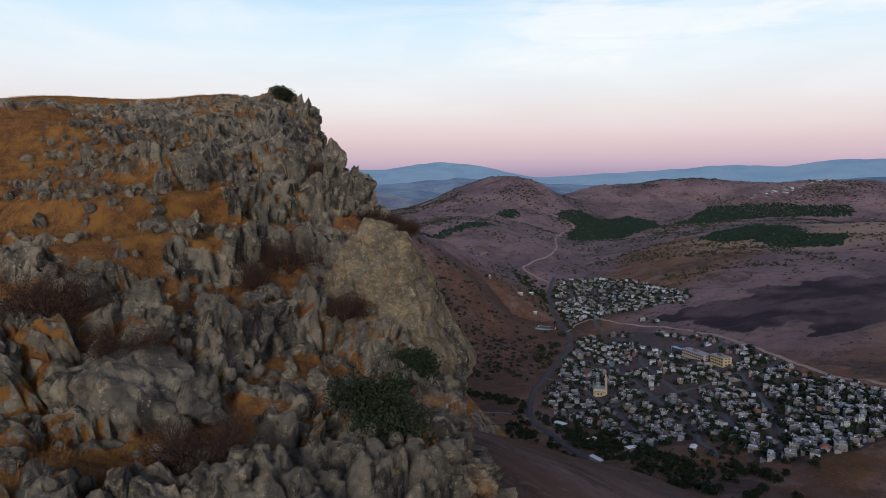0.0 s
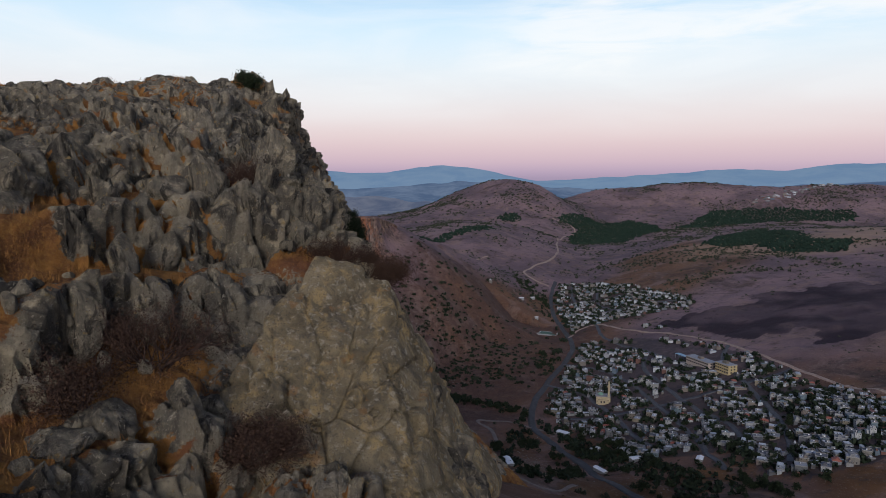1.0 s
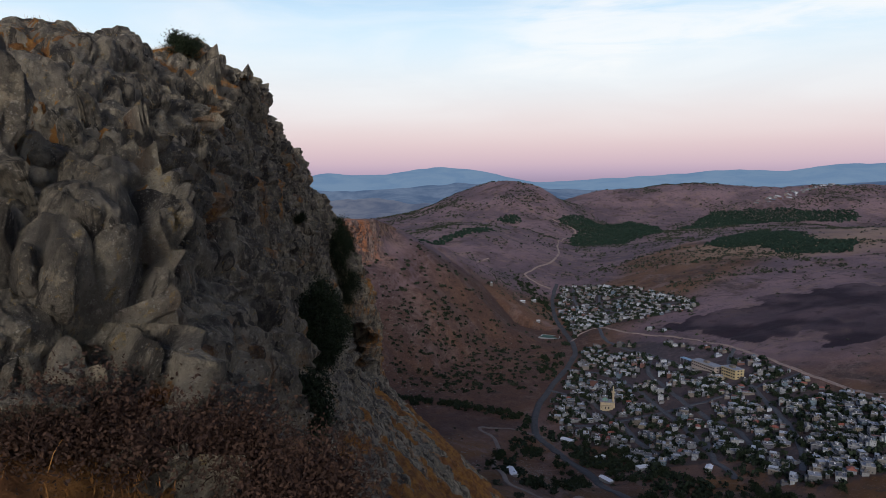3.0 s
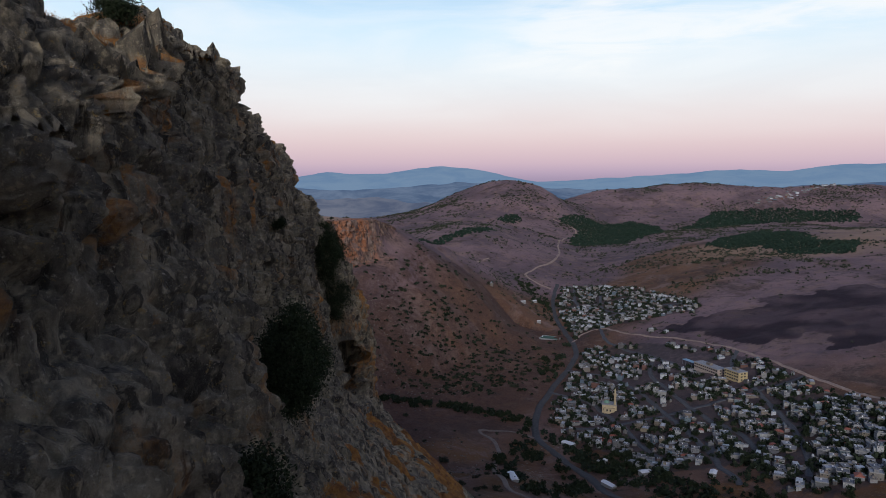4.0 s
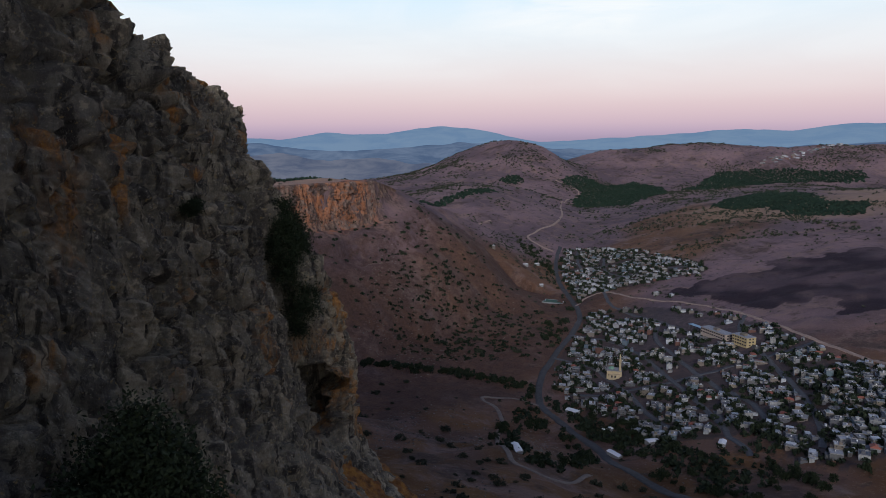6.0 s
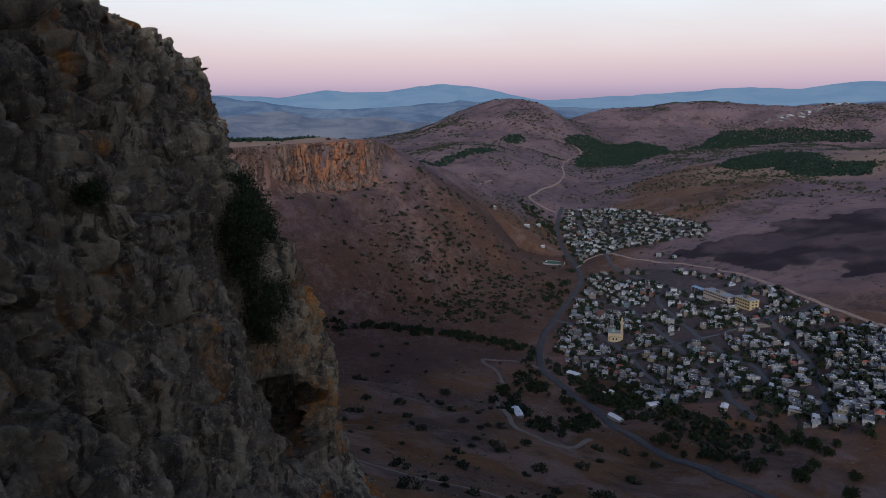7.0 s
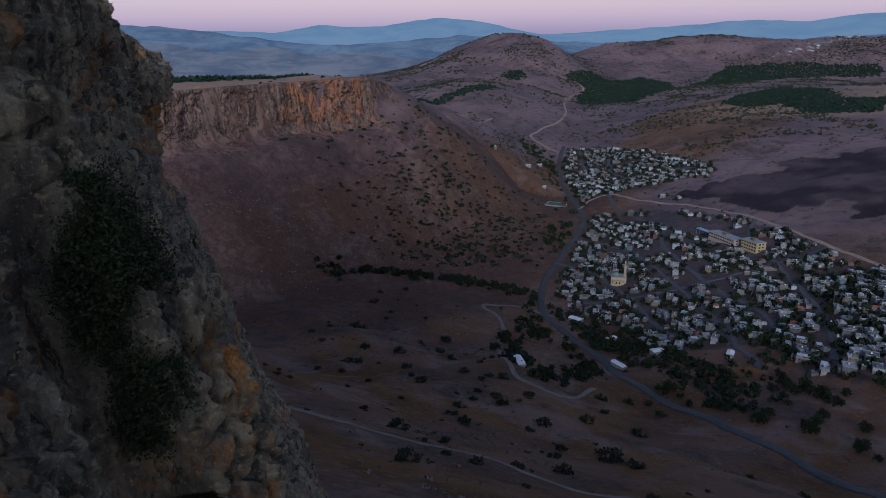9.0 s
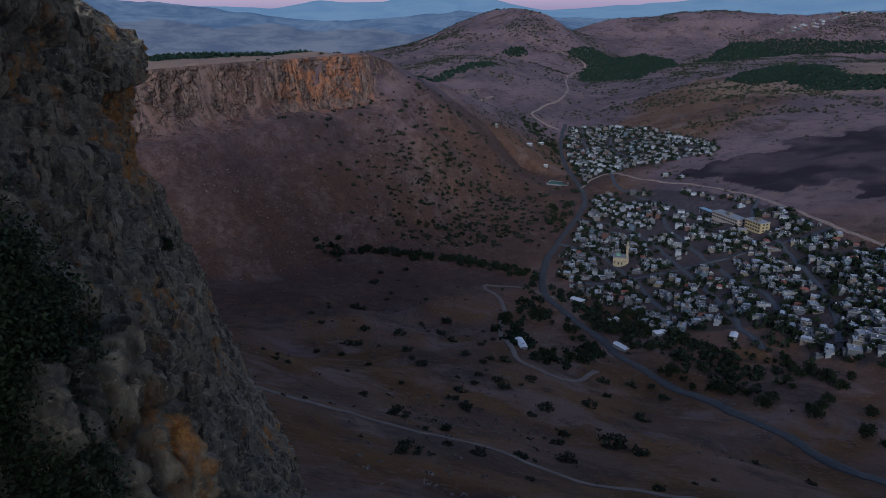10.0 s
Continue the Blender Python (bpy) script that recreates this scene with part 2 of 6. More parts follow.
def land():
    m = Nodes("dry_land", 0.95, 0.1)
    w = m.coord()
    # far soil is paler and mauve: distance haze put into its colour
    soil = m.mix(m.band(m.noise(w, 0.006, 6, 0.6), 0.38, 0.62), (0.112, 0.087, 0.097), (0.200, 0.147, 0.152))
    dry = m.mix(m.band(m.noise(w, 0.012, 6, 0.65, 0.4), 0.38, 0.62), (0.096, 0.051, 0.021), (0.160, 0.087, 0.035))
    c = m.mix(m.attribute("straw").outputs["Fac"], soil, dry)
    c = m.mix(m.times(m.band(m.noise(w, 0.022, 6, 0.65, 0.6), 0.50, 0.64), 0.7), c, (0.205, 0.150, 0.125))
    c = m.mix(m.times(m.band(m.noise(w, 0.011, 6, 0.7, 0.6), 0.53, 0.66), 0.75), c, (0.056, 0.042, 0.036))
    c = m.mix(m.times(m.band(m.noise(w, 0.06, 6, 0.72), 0.53, 0.66), 0.7), c, (0.050, 0.042, 0.036))
    c = m.mix(m.times(m.band(m.noise(w, 0.35, 5, 0.7), 0.54, 0.68), 0.5), c, (0.22, 0.178, 0.135))
    c = m.mix(m.times(m.band(m.noise(w, 0.9, 4, 0.7), 0.52, 0.70), 0.5), c, (0.055, 0.043, 0.034))
    c = m.mix(m.attribute("burnt").outputs["Fac"], c, (0.024, 0.018, 0.025))
    c = m.mix(m.times(m.attribute("paved").outputs["Fac"], m.band(m.noise(w, 0.12, 5, 0.7), 0.3, 0.6, 0.6, 1.0)), c, (0.056, 0.053, 0.054))
    rocky = m.attribute("rocky").outputs["Fac"]
    tall = m.coord((1, 1, 0.12))
    stone = m.mix(m.band(m.noise(tall, 0.09, 6, 0.65, 0.5), 0.38, 0.62), (0.080, 0.058, 0.052), (0.190, 0.135, 0.112))
    stone = m.mix(m.times(m.times(m.band(m.noise(tall, 0.03, 6, 0.65, 0.5), 0.46, 0.60), 0.9), m.attribute("ochre").outputs["Fac"]), stone, (0.30, 0.125, 0.060))
    stone = m.mix(m.times(m.band(m.noise(tall, 0.2, 5, 0.7), 0.54, 0.62), 0.85), stone, (0.040, 0.034, 0.033))
    c = m.mix(rocky, c, stone)
    scree = m.times(m.attribute("scree").outputs["Fac"], m.band(m.noise(w, 0.03, 6, 0.7, 0.8), 0.42, 0.58))
    c = m.mix(m.times(scree, 0.42), c, (0.215, 0.185, 0.175))
    # brown mesa slopes, with the shade of grazing sun painted in
    slope_shade = m.times(m.attribute("slope_shade").outputs["Fac"], m.band(m.noise(w, 0.10, 7, 0.75, 0.4), 0.36, 0.60, 0.35, 1.0))
    c = m.mix(slope_shade, c, m.mix(m.band(m.noise(w, 0.5, 6, 0.75), 0.40, 0.62), (0.052, 0.032, 0.024), (0.105, 0.066, 0.052)))
    pale = m.attribute("pale").outputs["Fac"]
    c = m.mix(m.times(pale, m.band(m.noise(w, 0.03, 5, 0.7), 0.3, 0.6, 0.5, 1.0)), c, (0.31, 0.225, 0.150))
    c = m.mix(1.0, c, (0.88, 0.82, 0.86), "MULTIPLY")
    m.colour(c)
    m.bump(m.noise(w, 0.25, 7, 0.7), 0.9, 1.6)
    m.bump(m.noise(w, 1.6, 5, 0.7), 0.6, 0.35)
    return m.mat


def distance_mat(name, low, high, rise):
    """Plain distance: blue haze put into the colour, glowing softly from within."""
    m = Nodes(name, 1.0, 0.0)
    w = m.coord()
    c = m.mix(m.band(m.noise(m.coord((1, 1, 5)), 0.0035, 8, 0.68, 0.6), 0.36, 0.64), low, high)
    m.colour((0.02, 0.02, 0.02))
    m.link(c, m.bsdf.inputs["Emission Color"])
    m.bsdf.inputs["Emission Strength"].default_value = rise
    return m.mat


def plain(name, a, b, scale=3.0, rough=0.8, metal=0.0, lift=0.3, per_object=0.0):
    """A worn surface between two colours, by default rough; per_object shifts its tone from piece to piece."""
    m = Nodes(name, rough, 0.3)
    w = m.coord()
    c = m.mix(m.band(m.noise(w, scale, 5, 0.65), 0.35, 0.68), a, b)
    if per_object:
        c = m.mix(m.band(m.chance(), 0.0, 1.0, 0.0, per_object), c, tuple(v * 0.35 for v in a))
    m.colour(c)
    m.bsdf.inputs["Metallic"].default_value = metal
    m.bump(m.noise(w, scale * 6, 4, 0.6), lift, 0.02)
    return m.mat


ROCK, LAND = limestone("weathered_limestone"), land()
BOULDER = limestone("boulder_limestone", False)
HAZE_FAR = distance_mat("far_hazed_hills", (0.120, 0.205, 0.330), (0.150, 0.235, 0.350), 1.0)
HAZE_MID = distance_mat("middle_hazed_hills", (0.052, 0.092, 0.172), (0.118, 0.165, 0.250), 1.0)
HAZE_NEAR = distance_mat("near_hazed_hills", (0.060, 0.082, 0.140), (0.130, 0.145, 0.195), 1.0)


# ---- building hands ----
def grid_mesh(name, rows, columns, points, attributes=(), smooth=True, wrap=False):
    """A sheet of quads from points laid out in rows; attributes: (name, values per point)."""
    mesh = bpy.data.meshes.new(name)
    i = np.arange(rows * columns).reshape(rows, columns)
    quads = np.stack([i[:-1, :-1], i[:-1, 1:], i[1:, 1:], i[1:, :-1]], -1).reshape(-1, 4)
    if wrap:
        quads = np.concatenate([quads, np.stack([i[:-1, -1], i[:-1, 0], i[1:, 0], i[1:, -1]], -1).reshape(-1, 4)])
    mesh.vertices.add(len(points))
    mesh.vertices.foreach_set("co", np.asarray(points, np.float32).ravel())
    mesh.loops.add(quads.size)
    mesh.loops.foreach_set("vertex_index", quads.astype(np.int32).ravel())
    mesh.polygons.add(len(quads))
    mesh.polygons.foreach_set("loop_start", np.arange(0, quads.size, 4, dtype=np.int32))
    mesh.polygons.foreach_set("use_smooth", np.full(len(quads), smooth))
    for key, values in attributes:
        mesh.attributes.new(key, "FLOAT", "POINT").data.foreach_set("value", np.asarray(values, np.float32))
    mesh.update(calc_edges=True)
    mesh.validate()
    return mesh


def raw_mesh(name, points, faces, material, smooth=False):
    """One mesh from arrays: points (n, 3) and triangles or quads (m, k)."""
    mesh = bpy.data.meshes.new(name)
    faces = np.asarray(faces, np.int32)
    k = faces.shape[1]
    mesh.vertices.add(len(points))
    mesh.vertices.foreach_set("co", np.asarray(points, np.float32).ravel())
    mesh.loops.add(faces.size)
    mesh.loops.foreach_set("vertex_index", faces.ravel())
    mesh.polygons.add(len(faces))
    mesh.polygons.foreach_set("loop_start", np.arange(0, faces.size, k, dtype=np.int32))
    mesh.polygons.foreach_set("use_smooth", np.full(len(faces), smooth))
    mesh.update(calc_edges=True)
    mesh.materials.append(material)
    return mesh


def part(name, bm, material, parent, label=""):
    """Links a bmesh as one mesh under a thing."""
    mesh = bpy.data.meshes.new(name)
    bm.to_mesh(mesh)
    bm.free()
    mesh.materials.append(material)
    ob = new(name, mesh)
    ob.parent = parent
    return tagged(ob, label)


def part_mesh(name, mesh, parent, label=""):
    ob = new(name, mesh)
    ob.parent = parent
    return tagged(ob, label)


def box(bm, x0, y0, z0, x1, y1, z1):
    made = bmesh.ops.create_cube(bm, size=1, matrix=Matrix.Translation(((x0 + x1) / 2, (y0 + y1) / 2, (z0 + z1) / 2)) @ Matrix.Diagonal((x1 - x0, y1 - y0, z1 - z0, 1)))
    return made["verts"]


# ---- shape of the land ----
def hashed(ix, iy, iz, seed):
    h = (ix.astype(np.int64) * 374761393 + iy.astype(np.int64) * 668265263 + iz.astype(np.int64) * 2147483647 + seed * 974711) & 0xFFFFFFFF
    h = ((h ^ (h >> 13)) * 1274126177) & 0xFFFFFFFF
    h = ((h ^ (h >> 16)) * 2246822519) & 0xFFFFFFFF
    return ((h ^ (h >> 15)) & 0xFFFFFF) / float(0x1000000)


def value_noise(p, seed=0):
    """Smooth noise in -1..1 at the points p (n, 3)."""
    i = np.floor(p).astype(np.int64)
    f = p - i
    f = f * f * (3 - 2 * f)
    out = np.zeros(len(p))
    for a in (0, 1):
        for b in (0, 1):
            for c in (0, 1):
                w = (f[:, 0] if a else 1 - f[:, 0]) * (f[:, 1] if b else 1 - f[:, 1]) * (f[:, 2] if c else 1 - f[:, 2])
                out += w * hashed(i[:, 0] + a, i[:, 1] + b, i[:, 2] + c, seed)
    return out * 2 - 1


def fractal(p, octaves=4, seed=0, gain=0.5):
    out, amp, q = np.zeros(len(p)), 1.0, p.copy()
    for k in range(octaves):
        out += amp * value_noise(q, seed + k)
        amp *= gain
        q = q * 2.03 + 7.1
    return out


def cells(p, seed=0, jitter=0.9):
    """Distances to the nearest and second nearest seed of a cellular pattern, the nearest one's own number in 0..1, and the lean of its facet."""
    i = np.floor(p).astype(np.int64)
    d1, d2, own, tilt = np.full(len(p), 9.0), np.full(len(p), 9.0), np.zeros(len(p)), np.zeros(len(p))
    for a in (-1, 0, 1):
        for b in (-1, 0, 1):
            for c in (-1, 0, 1):
                q = i + (a, b, c)
                s = [q[:, n] + 0.5 + jitter * (hashed(q[:, 0], q[:, 1], q[:, 2], seed + 11 * n) - 0.5) for n in range(3)]
                d = np.sqrt((s[0] - p[:, 0]) ** 2 + (s[1] - p[:, 1]) ** 2 + (s[2] - p[:, 2]) ** 2)
                near = d < d1
                d2 = np.where(near, d1, np.minimum(d2, d))
                own = np.where(near, hashed(q[:, 0], q[:, 1], q[:, 2], seed + 77), own)
                lean = [hashed(q[:, 0], q[:, 1], q[:, 2], seed + 90 + n) - 0.5 for n in range(3)]
                tilt = np.where(near, sum(v * (p[:, n] - s[n]) for n, v in enumerate(lean)), tilt)
                d1 = np.where(near, d, d1)
    return d1, d2, own, tilt


def flat(x, y, size, z=0.0):
    return np.stack([x / size, y / size, np.full(np.shape(x), z)], -1)


def smooth_max(a, b, k):
    h = np.clip(0.5 + 0.5 * (a - b) / k, 0, 1)
    return b * (1 - h) + a * h + k * h * (1 - h)


def smooth_min(a, b, k):
    return -smooth_max(-a, -b, k)


def step(v, lo, hi):
    t = np.clip((v - lo) / (hi - lo), 0, 1)
    return t * t * (3 - 2 * t)


def hill(x, y, cx, cy, top, rx, ry, turn=0.0):
    c, s = np.cos(np.radians(turn)), np.sin(np.radians(turn))
    u, v = ((x - cx) * c + (y - cy) * s) / rx, (-(x - cx) * s + (y - cy) * c) / ry
    return top * np.exp(-(u * u + v * v))


# brow of the mesa across the valley and of the spur that runs down from it: x, y, height
MESA = [(-850, 560, 207), (-318, 842, 205), (-216, 950, 207), (-104, 1080, 206), (-25, 1330, 148), (185, 1500, 44), (330, 1600, 20)]


def mesa_side(x, y):
    """Distance in front of the brow (negative behind it), the brow's height there and how far along it."""
    best, side, top, along = np.full(np.shape(x), 1e9), np.ones(np.shape(x)), np.zeros(np.shape(x)), np.zeros(np.shape(x))
    run = 0.0
    for (ax, ay, az), (bx, by, bz) in zip(MESA, MESA[1:]):
        dx, dy = bx - ax, by - ay
        length = math.hypot(dx, dy)
        t = np.clip(((x - ax) * dx + (y - ay) * dy) / length**2, 0, 1)
        d = np.hypot(x - ax - t * dx, y - ay - t * dy)
        near = d < best
        best = np.where(near, d, best)
        side = np.where(near, np.sign(dy * (x - ax) - dx * (y - ay)), side)
        top = np.where(near, az + t * (bz - az), top)
        along = np.where(near, run + t * length, along)
        run += length
    return best * np.where(side == 0, 1, side), top, along


def ground_z(x, y, fine=True):
    """Height of the land below and beyond the near cliff."""
    x, y = np.asarray(x, float), np.asarray(y, float)
    u = 0.4 * x + 0.92 * (y - 115)
    near = np.interp(u, (-400, -50, 0, 100, 173, 226, 300, 347, 400, 450, 500, 550, 620, 720, 900), (480, 244, 219, 166, 129, 104, 72, 54, 40, 26, 14, 8, -2, -8, -10))
    near = smooth_min(near, 244 - 0.62 * np.clip(x, -14, 3000) - 0.10 * np.clip(-150 - x, 0, 1500) - 0.12 * np.clip(-60 - y, 0, 1500), 14)
    near = near + 9 * fractal(flat(x, y, 120), 3, 5) * step(u, 60, 220) * (1 - step(u, 480, 650))
    slope = 0.225 * (x - 162) + 0.13 * np.clip(700 - y, 0, 250)
    slope = 145 - 30 * np.log1p(np.exp(np.clip((145 - slope) / 30, -30, 30)))
    slope = slope - 60 * step(y, 1750, 2450) * step(x, 300, 700) * (1 - step(y, 2700, 3300))
    slope = slope + 7 * fractal(flat(x, y, 260), 4, 9) * step(np.hypot(x - 260, y - 850), 250, 600)
    s, top, along = mesa_side(x, y)
    gully = fractal(flat(along, s * 0.4, 55), 4, 21)
    flute = fractal(flat(along, s * 0.5, 17), 4, 23)
    ss = s + 6 * gully * step(s, 0, 60) + 1.7 * flute * (1 - step(s, 30, 60)) + 5 * fractal(flat(along, 0 * s, 60), 2, 25)
    drop = np.interp(ss, (-5, 0, 5, 12, 22, 48, 62, 70, 90, 185, 240, 400), (0, 2, 26, 52, 64, 70, 80, 98, 108, 190, 200, 206))
    soft = np.interp(ss, (-10, 0, 60, 120, 185, 240, 400), (0, 2, 42, 82, 150, 178, 200))
    spur = 0.47 * np.clip(ss, 0, 500)
    k = 1 - step(along, 890, 1000)
    d = drop * k + soft * (1 - k)
    k2 = step(along, 1090, 1290)
    d = d * (1 - k2) + spur * k2
    back = np.clip(-s, 0, 3000)
    d = d + 0.015 * back + 90 * step(back, 220, 800) * (1 - k2) + (60 * step(back, 20, 260) + 0.02 * back) * k2
    mesa = top - d + 3 * fractal(flat(x, y, 90), 3, 31)
    far = -20 + hill(x, y, 290, 3080, 238, 330, 620, 10) + hill(x, y, -250, 2900, 112, 480, 620) + hill(x, y, 720, 3420, 45, 220, 300) + hill(x, y, 60, 1960, 150, 330, 520) + hill(x, y, 1080, 3560, 205, 520, 560) + hill(x, y, 1800, 3250, 190, 620, 520)
    far = far + hill(x, y, 2700, 3300, 215, 700, 600) + (18 * fractal(flat(x, y, 420), 5, 41) + 5 * fractal(flat(x, y, 70), 3, 43)) * step(y, 1500, 2300)
    z = smooth_max(smooth_max(near, slope, 16), mesa, 10)
    z = smooth_max(z, far, 30)
    # terraces of the village and the bed of the stream
    if fine:
        z = z + 1.6 * fractal(flat(x, y, 34), 3, 51) * step(np.hypot(x, y - 60), 90, 260) + 0.5 * fractal(flat(x, y, 8), 2, 53)
    return z - 250 * step(np.hypot(x, y), 4100, 4800) * step(y, -500, 500) * 0.6


# the near cliff, section by section along the flight: the brow, how far the face stands out below it, how the crown rises behind it
SECTION_Y = (-60, -20, 2, 12, 20, 26, 31, 36, 42, 50, 60, 70, 82, 94, 104, 114, 121, 130, 145, 160, 168, 175, 190, 230, 300, 520)
BROW_X = (-16, -8, -1.9, 0, 0.1, -1.5, -1.9, -3.4, -6.1, -9.5, -11.5, -13.6, -16.6, -17.5, -19.4, -19.3, -19.6, -21.9, -25.6, -32.7, -34.7, -37.6, -55.6, -84, -118, -215)
BROW_Z = (255, 256, 256.7, 256.6, 258.2, 259.5, 261.9, 264.7, 265.8, 267.1, 268.5, 271.2, 274.7, 275.3, 272.9, 270.7, 270.1, 269.2, 268.2, 266.4, 265.3, 266.6, 267, 264, 262, 258)
FACE_DROP = (0, 4, 9, 15, 22, 30, 42, 58, 80)
CROWN_BACK = (0, 2.5, 6, 11, 18, 32, 60, 150)
FACE_OUT = {
    4: (2.2, 2.2, 2.2, 2.3, 2.4, 2.2, 3.2, 0, 0.3, 0, 0.4, -0.5, 0.3, 0.1, 1.7, 1.3, 1.6, 1.5, 0.8, 2.5, 3, 4.5, 4, 4, 4, 4),
    9: (3.9, 3.9, 3.9, 3.9, 3.9, 3.7, 3.5, 2.4, 2.5, 3.6, 2.8, 1.4, 1.6, 1.1, 3.2, 3, 3.3, 3.3, 1.8, 1.5, 3.3, 4.1, 4, 4, 4, 4),
    15: (5.9, 5.9, 5.9, 5.9, 5.9, 5.8, 5.7, 4.5, 4.6, 5.3, 4.3, 4.4, 1.8, 2.3, 4.8, 5, 6.6, 5.5, 3.2, 1.7, 3.5, 3.7, 4.2, 4.2, 4.2, 4.2),
    22: (8.4, 8.4, 8.4, 8.4, 8.4, 8.4, 8.5, 6.4, 6.5, 6.6, 6.1, 5.2, 3.4, 3.3, 6.2, 6.5, 8.5, 8.2, 6.3, 4.8, 4.5, 4.6, 5.1, 5.1, 5.1, 5.1),
    30: (11.3, 11.3, 11.3, 11.3, 11.3, 11.4, 11.5, 8.4, 8.4, 8.3, 8.1, 7.5, 7.1, 7.5, 9.3, 9, 10.4, 10.3, 8.2, 7.8, 6.7, 7.4, 6.5, 6.5, 6.5, 6.5),
    42: (18.8, 18.8, 18.8, 18.8, 18.8, 18.9, 18.9, 14.4, 14.3, 14.2, 14.3, 14.5, 15.2, 16.4, 18.1, 22.2, 20.9, 16.2, 13.6, 14.9, 13.1, 11.1, 11.7, 11.7, 11.7, 11.7),
}
CROWN_RISE = {
    2.5: (0.7, 0.7, 0.7, 0.7, -1, 0.2, 1, 0.8, 0.3, 1.3, 3.8, 1.1, 2, -0.3, 0, 0, 0, 0, 0.1, 0.1, 0.1, 0.1, 0.1, 0.1, 0.1, 0.1),
    6: (1.4, 1.4, 1.4, 1.4, 1.1, 2.5, 2.5, 2.3, 1.6, 2.5, 4.5, 2.1, 0.7, 0.6, 0.4, 0.3, 0.3, 0.3, 0.3, 0.3, 0.3, 0.3, 0.3, 0.3, 0.3, 0.3),
    11: (3, 3, 3, 3, 3.5, 5.1, 4.6, 2.1, 2.7, 4, 4, 1.3, 0.8, 0.7, 0.6, 0.5, 0.5, 0.5, 0.5, 0.5, 0.5, 0.5, 0.5, 0.5, 0.5, 0.5),
    18: (4.3, 4.3, 4.3, 4.3, 4.4, 4.2, 4, 4.1, 4.1, 3.7, 3.7, 0.3, 0.2, 0.3, 0.5, 0.5, 0.6, 0.7, 0.7, 0.7, 0.8, 0.8, 0.8, 0.8, 0.8, 0.8),
    32: (3.9, 3.9, 3.9, 3.9, 3.8, 3.8, 3.7, 3.6, 3.6, 3.6, 3.8, 0.5, 0.6, 0.6, 0.7, 0.7, 0.7, 0.7, 0.7, 0.8, 0.8, 0.8, 0.8, 0.8, 0.8, 0.8),
}


def eased(v, xs, ys):
    """Smooth curve through a few knots."""
    v = np.asarray(v, float)
    xs, ys = np.array(xs, float), np.array(ys, float)
    m = np.gradient(ys, xs)
    i = np.clip(np.searchsorted(xs, v) - 1, 0, len(xs) - 2)
    h = xs[i + 1] - xs[i]
    t = np.clip((v - xs[i]) / h, 0, 1)
    return (2 * t**3 - 3 * t**2 + 1) * ys[i] + (t**3 - 2 * t**2 + t) * h * m[i] + (3 * t**2 - 2 * t**3) * ys[i + 1] + (t**3 - t**2) * h * m[i + 1]


def between(rows, y, along):
    """Smooth surface over a table: rows of knots along the cliff, one for each step of drop or back."""
    steps = np.array([0.0, *rows])
    curves = np.stack([np.zeros(len(y))] + [eased(y, SECTION_Y, rows[k]) for k in rows], -1)
    slopes = np.gradient(curves, steps, axis=1)
    last = np.clip(along - steps[-1], 0, None)
    v = np.minimum(along, steps[-1])
    i = np.clip(np.searchsorted(steps, v) - 1, 0, len(steps) - 2)
    n = np.arange(len(y))
    h = steps[i + 1] - steps[i]
    t = np.clip((v - steps[i]) / h, 0, 1)
    out = (2 * t**3 - 3 * t**2 + 1) * curves[n, i] + (t**3 - 2 * t**2 + t) * h * slopes[n, i] + (3 * t**2 - 2 * t**3) * curves[n, i + 1] + (t**3 - t**2) * h * slopes[n, i + 1]
    return out, last


def crown_z(x, y):
    """Height of the sloping top of the near cliff."""
    x, y = np.asarray(x, float), np.asarray(y, float)
    rise, last = between(CROWN_RISE, y, np.clip(eased(y, SECTION_Y, BROW_X) - x, 0, 200))
    return eased(y, SECTION_Y, BROW_Z) + rise - 0.03 * last


def face_out(z, top, y):
    """How far the face stands out at height z below its brow."""
    out, last = between(FACE_OUT, y, np.clip(top - z, 0, 200))
    return out + np.interp(y, (125, 150), (0.95, 0.2)) * last


# ---- the land ----
def inside(x, y, ring):
    """Whether points lie inside a ring of corners."""
    out = np.zeros(np.shape(x), bool)
    for (ax, ay), (bx, by) in zip(ring, ring[1:] + ring[:1]):
        cross = ((ay > y) != (by > y)) & (x < (bx - ax) * (y - ay) / ((by - ay) or 1e-9) + ax)
        out ^= cross
    return out


def near_line(x, y, line):
    best = np.full(np.shape(x), 1e9)
    for (ax, ay), (bx, by) in zip(line, line[1:]):
        dx, dy = bx - ax, by - ay
        t = np.clip(((x - ax) * dx + (y - ay) * dy) / (dx * dx + dy * dy), 0, 1)
        best = np.minimum(best, np.hypot(x - ax - t * dx, y - ay - t * dy))
    return best


angles = np.radians(np.concatenate([np.linspace(-180, -48, 50)[:-1], np.linspace(-48, -30, 60)[:-1], np.linspace(-30, 42, 430)[:-1], np.linspace(42, 60, 50)[:-1], np.linspace(60, 180, 46)[:-1]]))
rings = np.concatenate([[0.5, 15], np.geomspace(30, 500, 130)[:-1], np.linspace(500, 1300, 175)[:-1], np.geomspace(1300, 4900, 140)])
gx = (np.sin(angles)[None] * rings[:, None]).ravel()
gy = (60 + np.cos(angles)[None] * rings[:, None]).ravel()
gz = ground_z(gx, gy)
g_side, g_top, g_along = mesa_side(gx, gy)
g_rag = 14 * fractal(flat(gx, gy, 40), 3, 61)
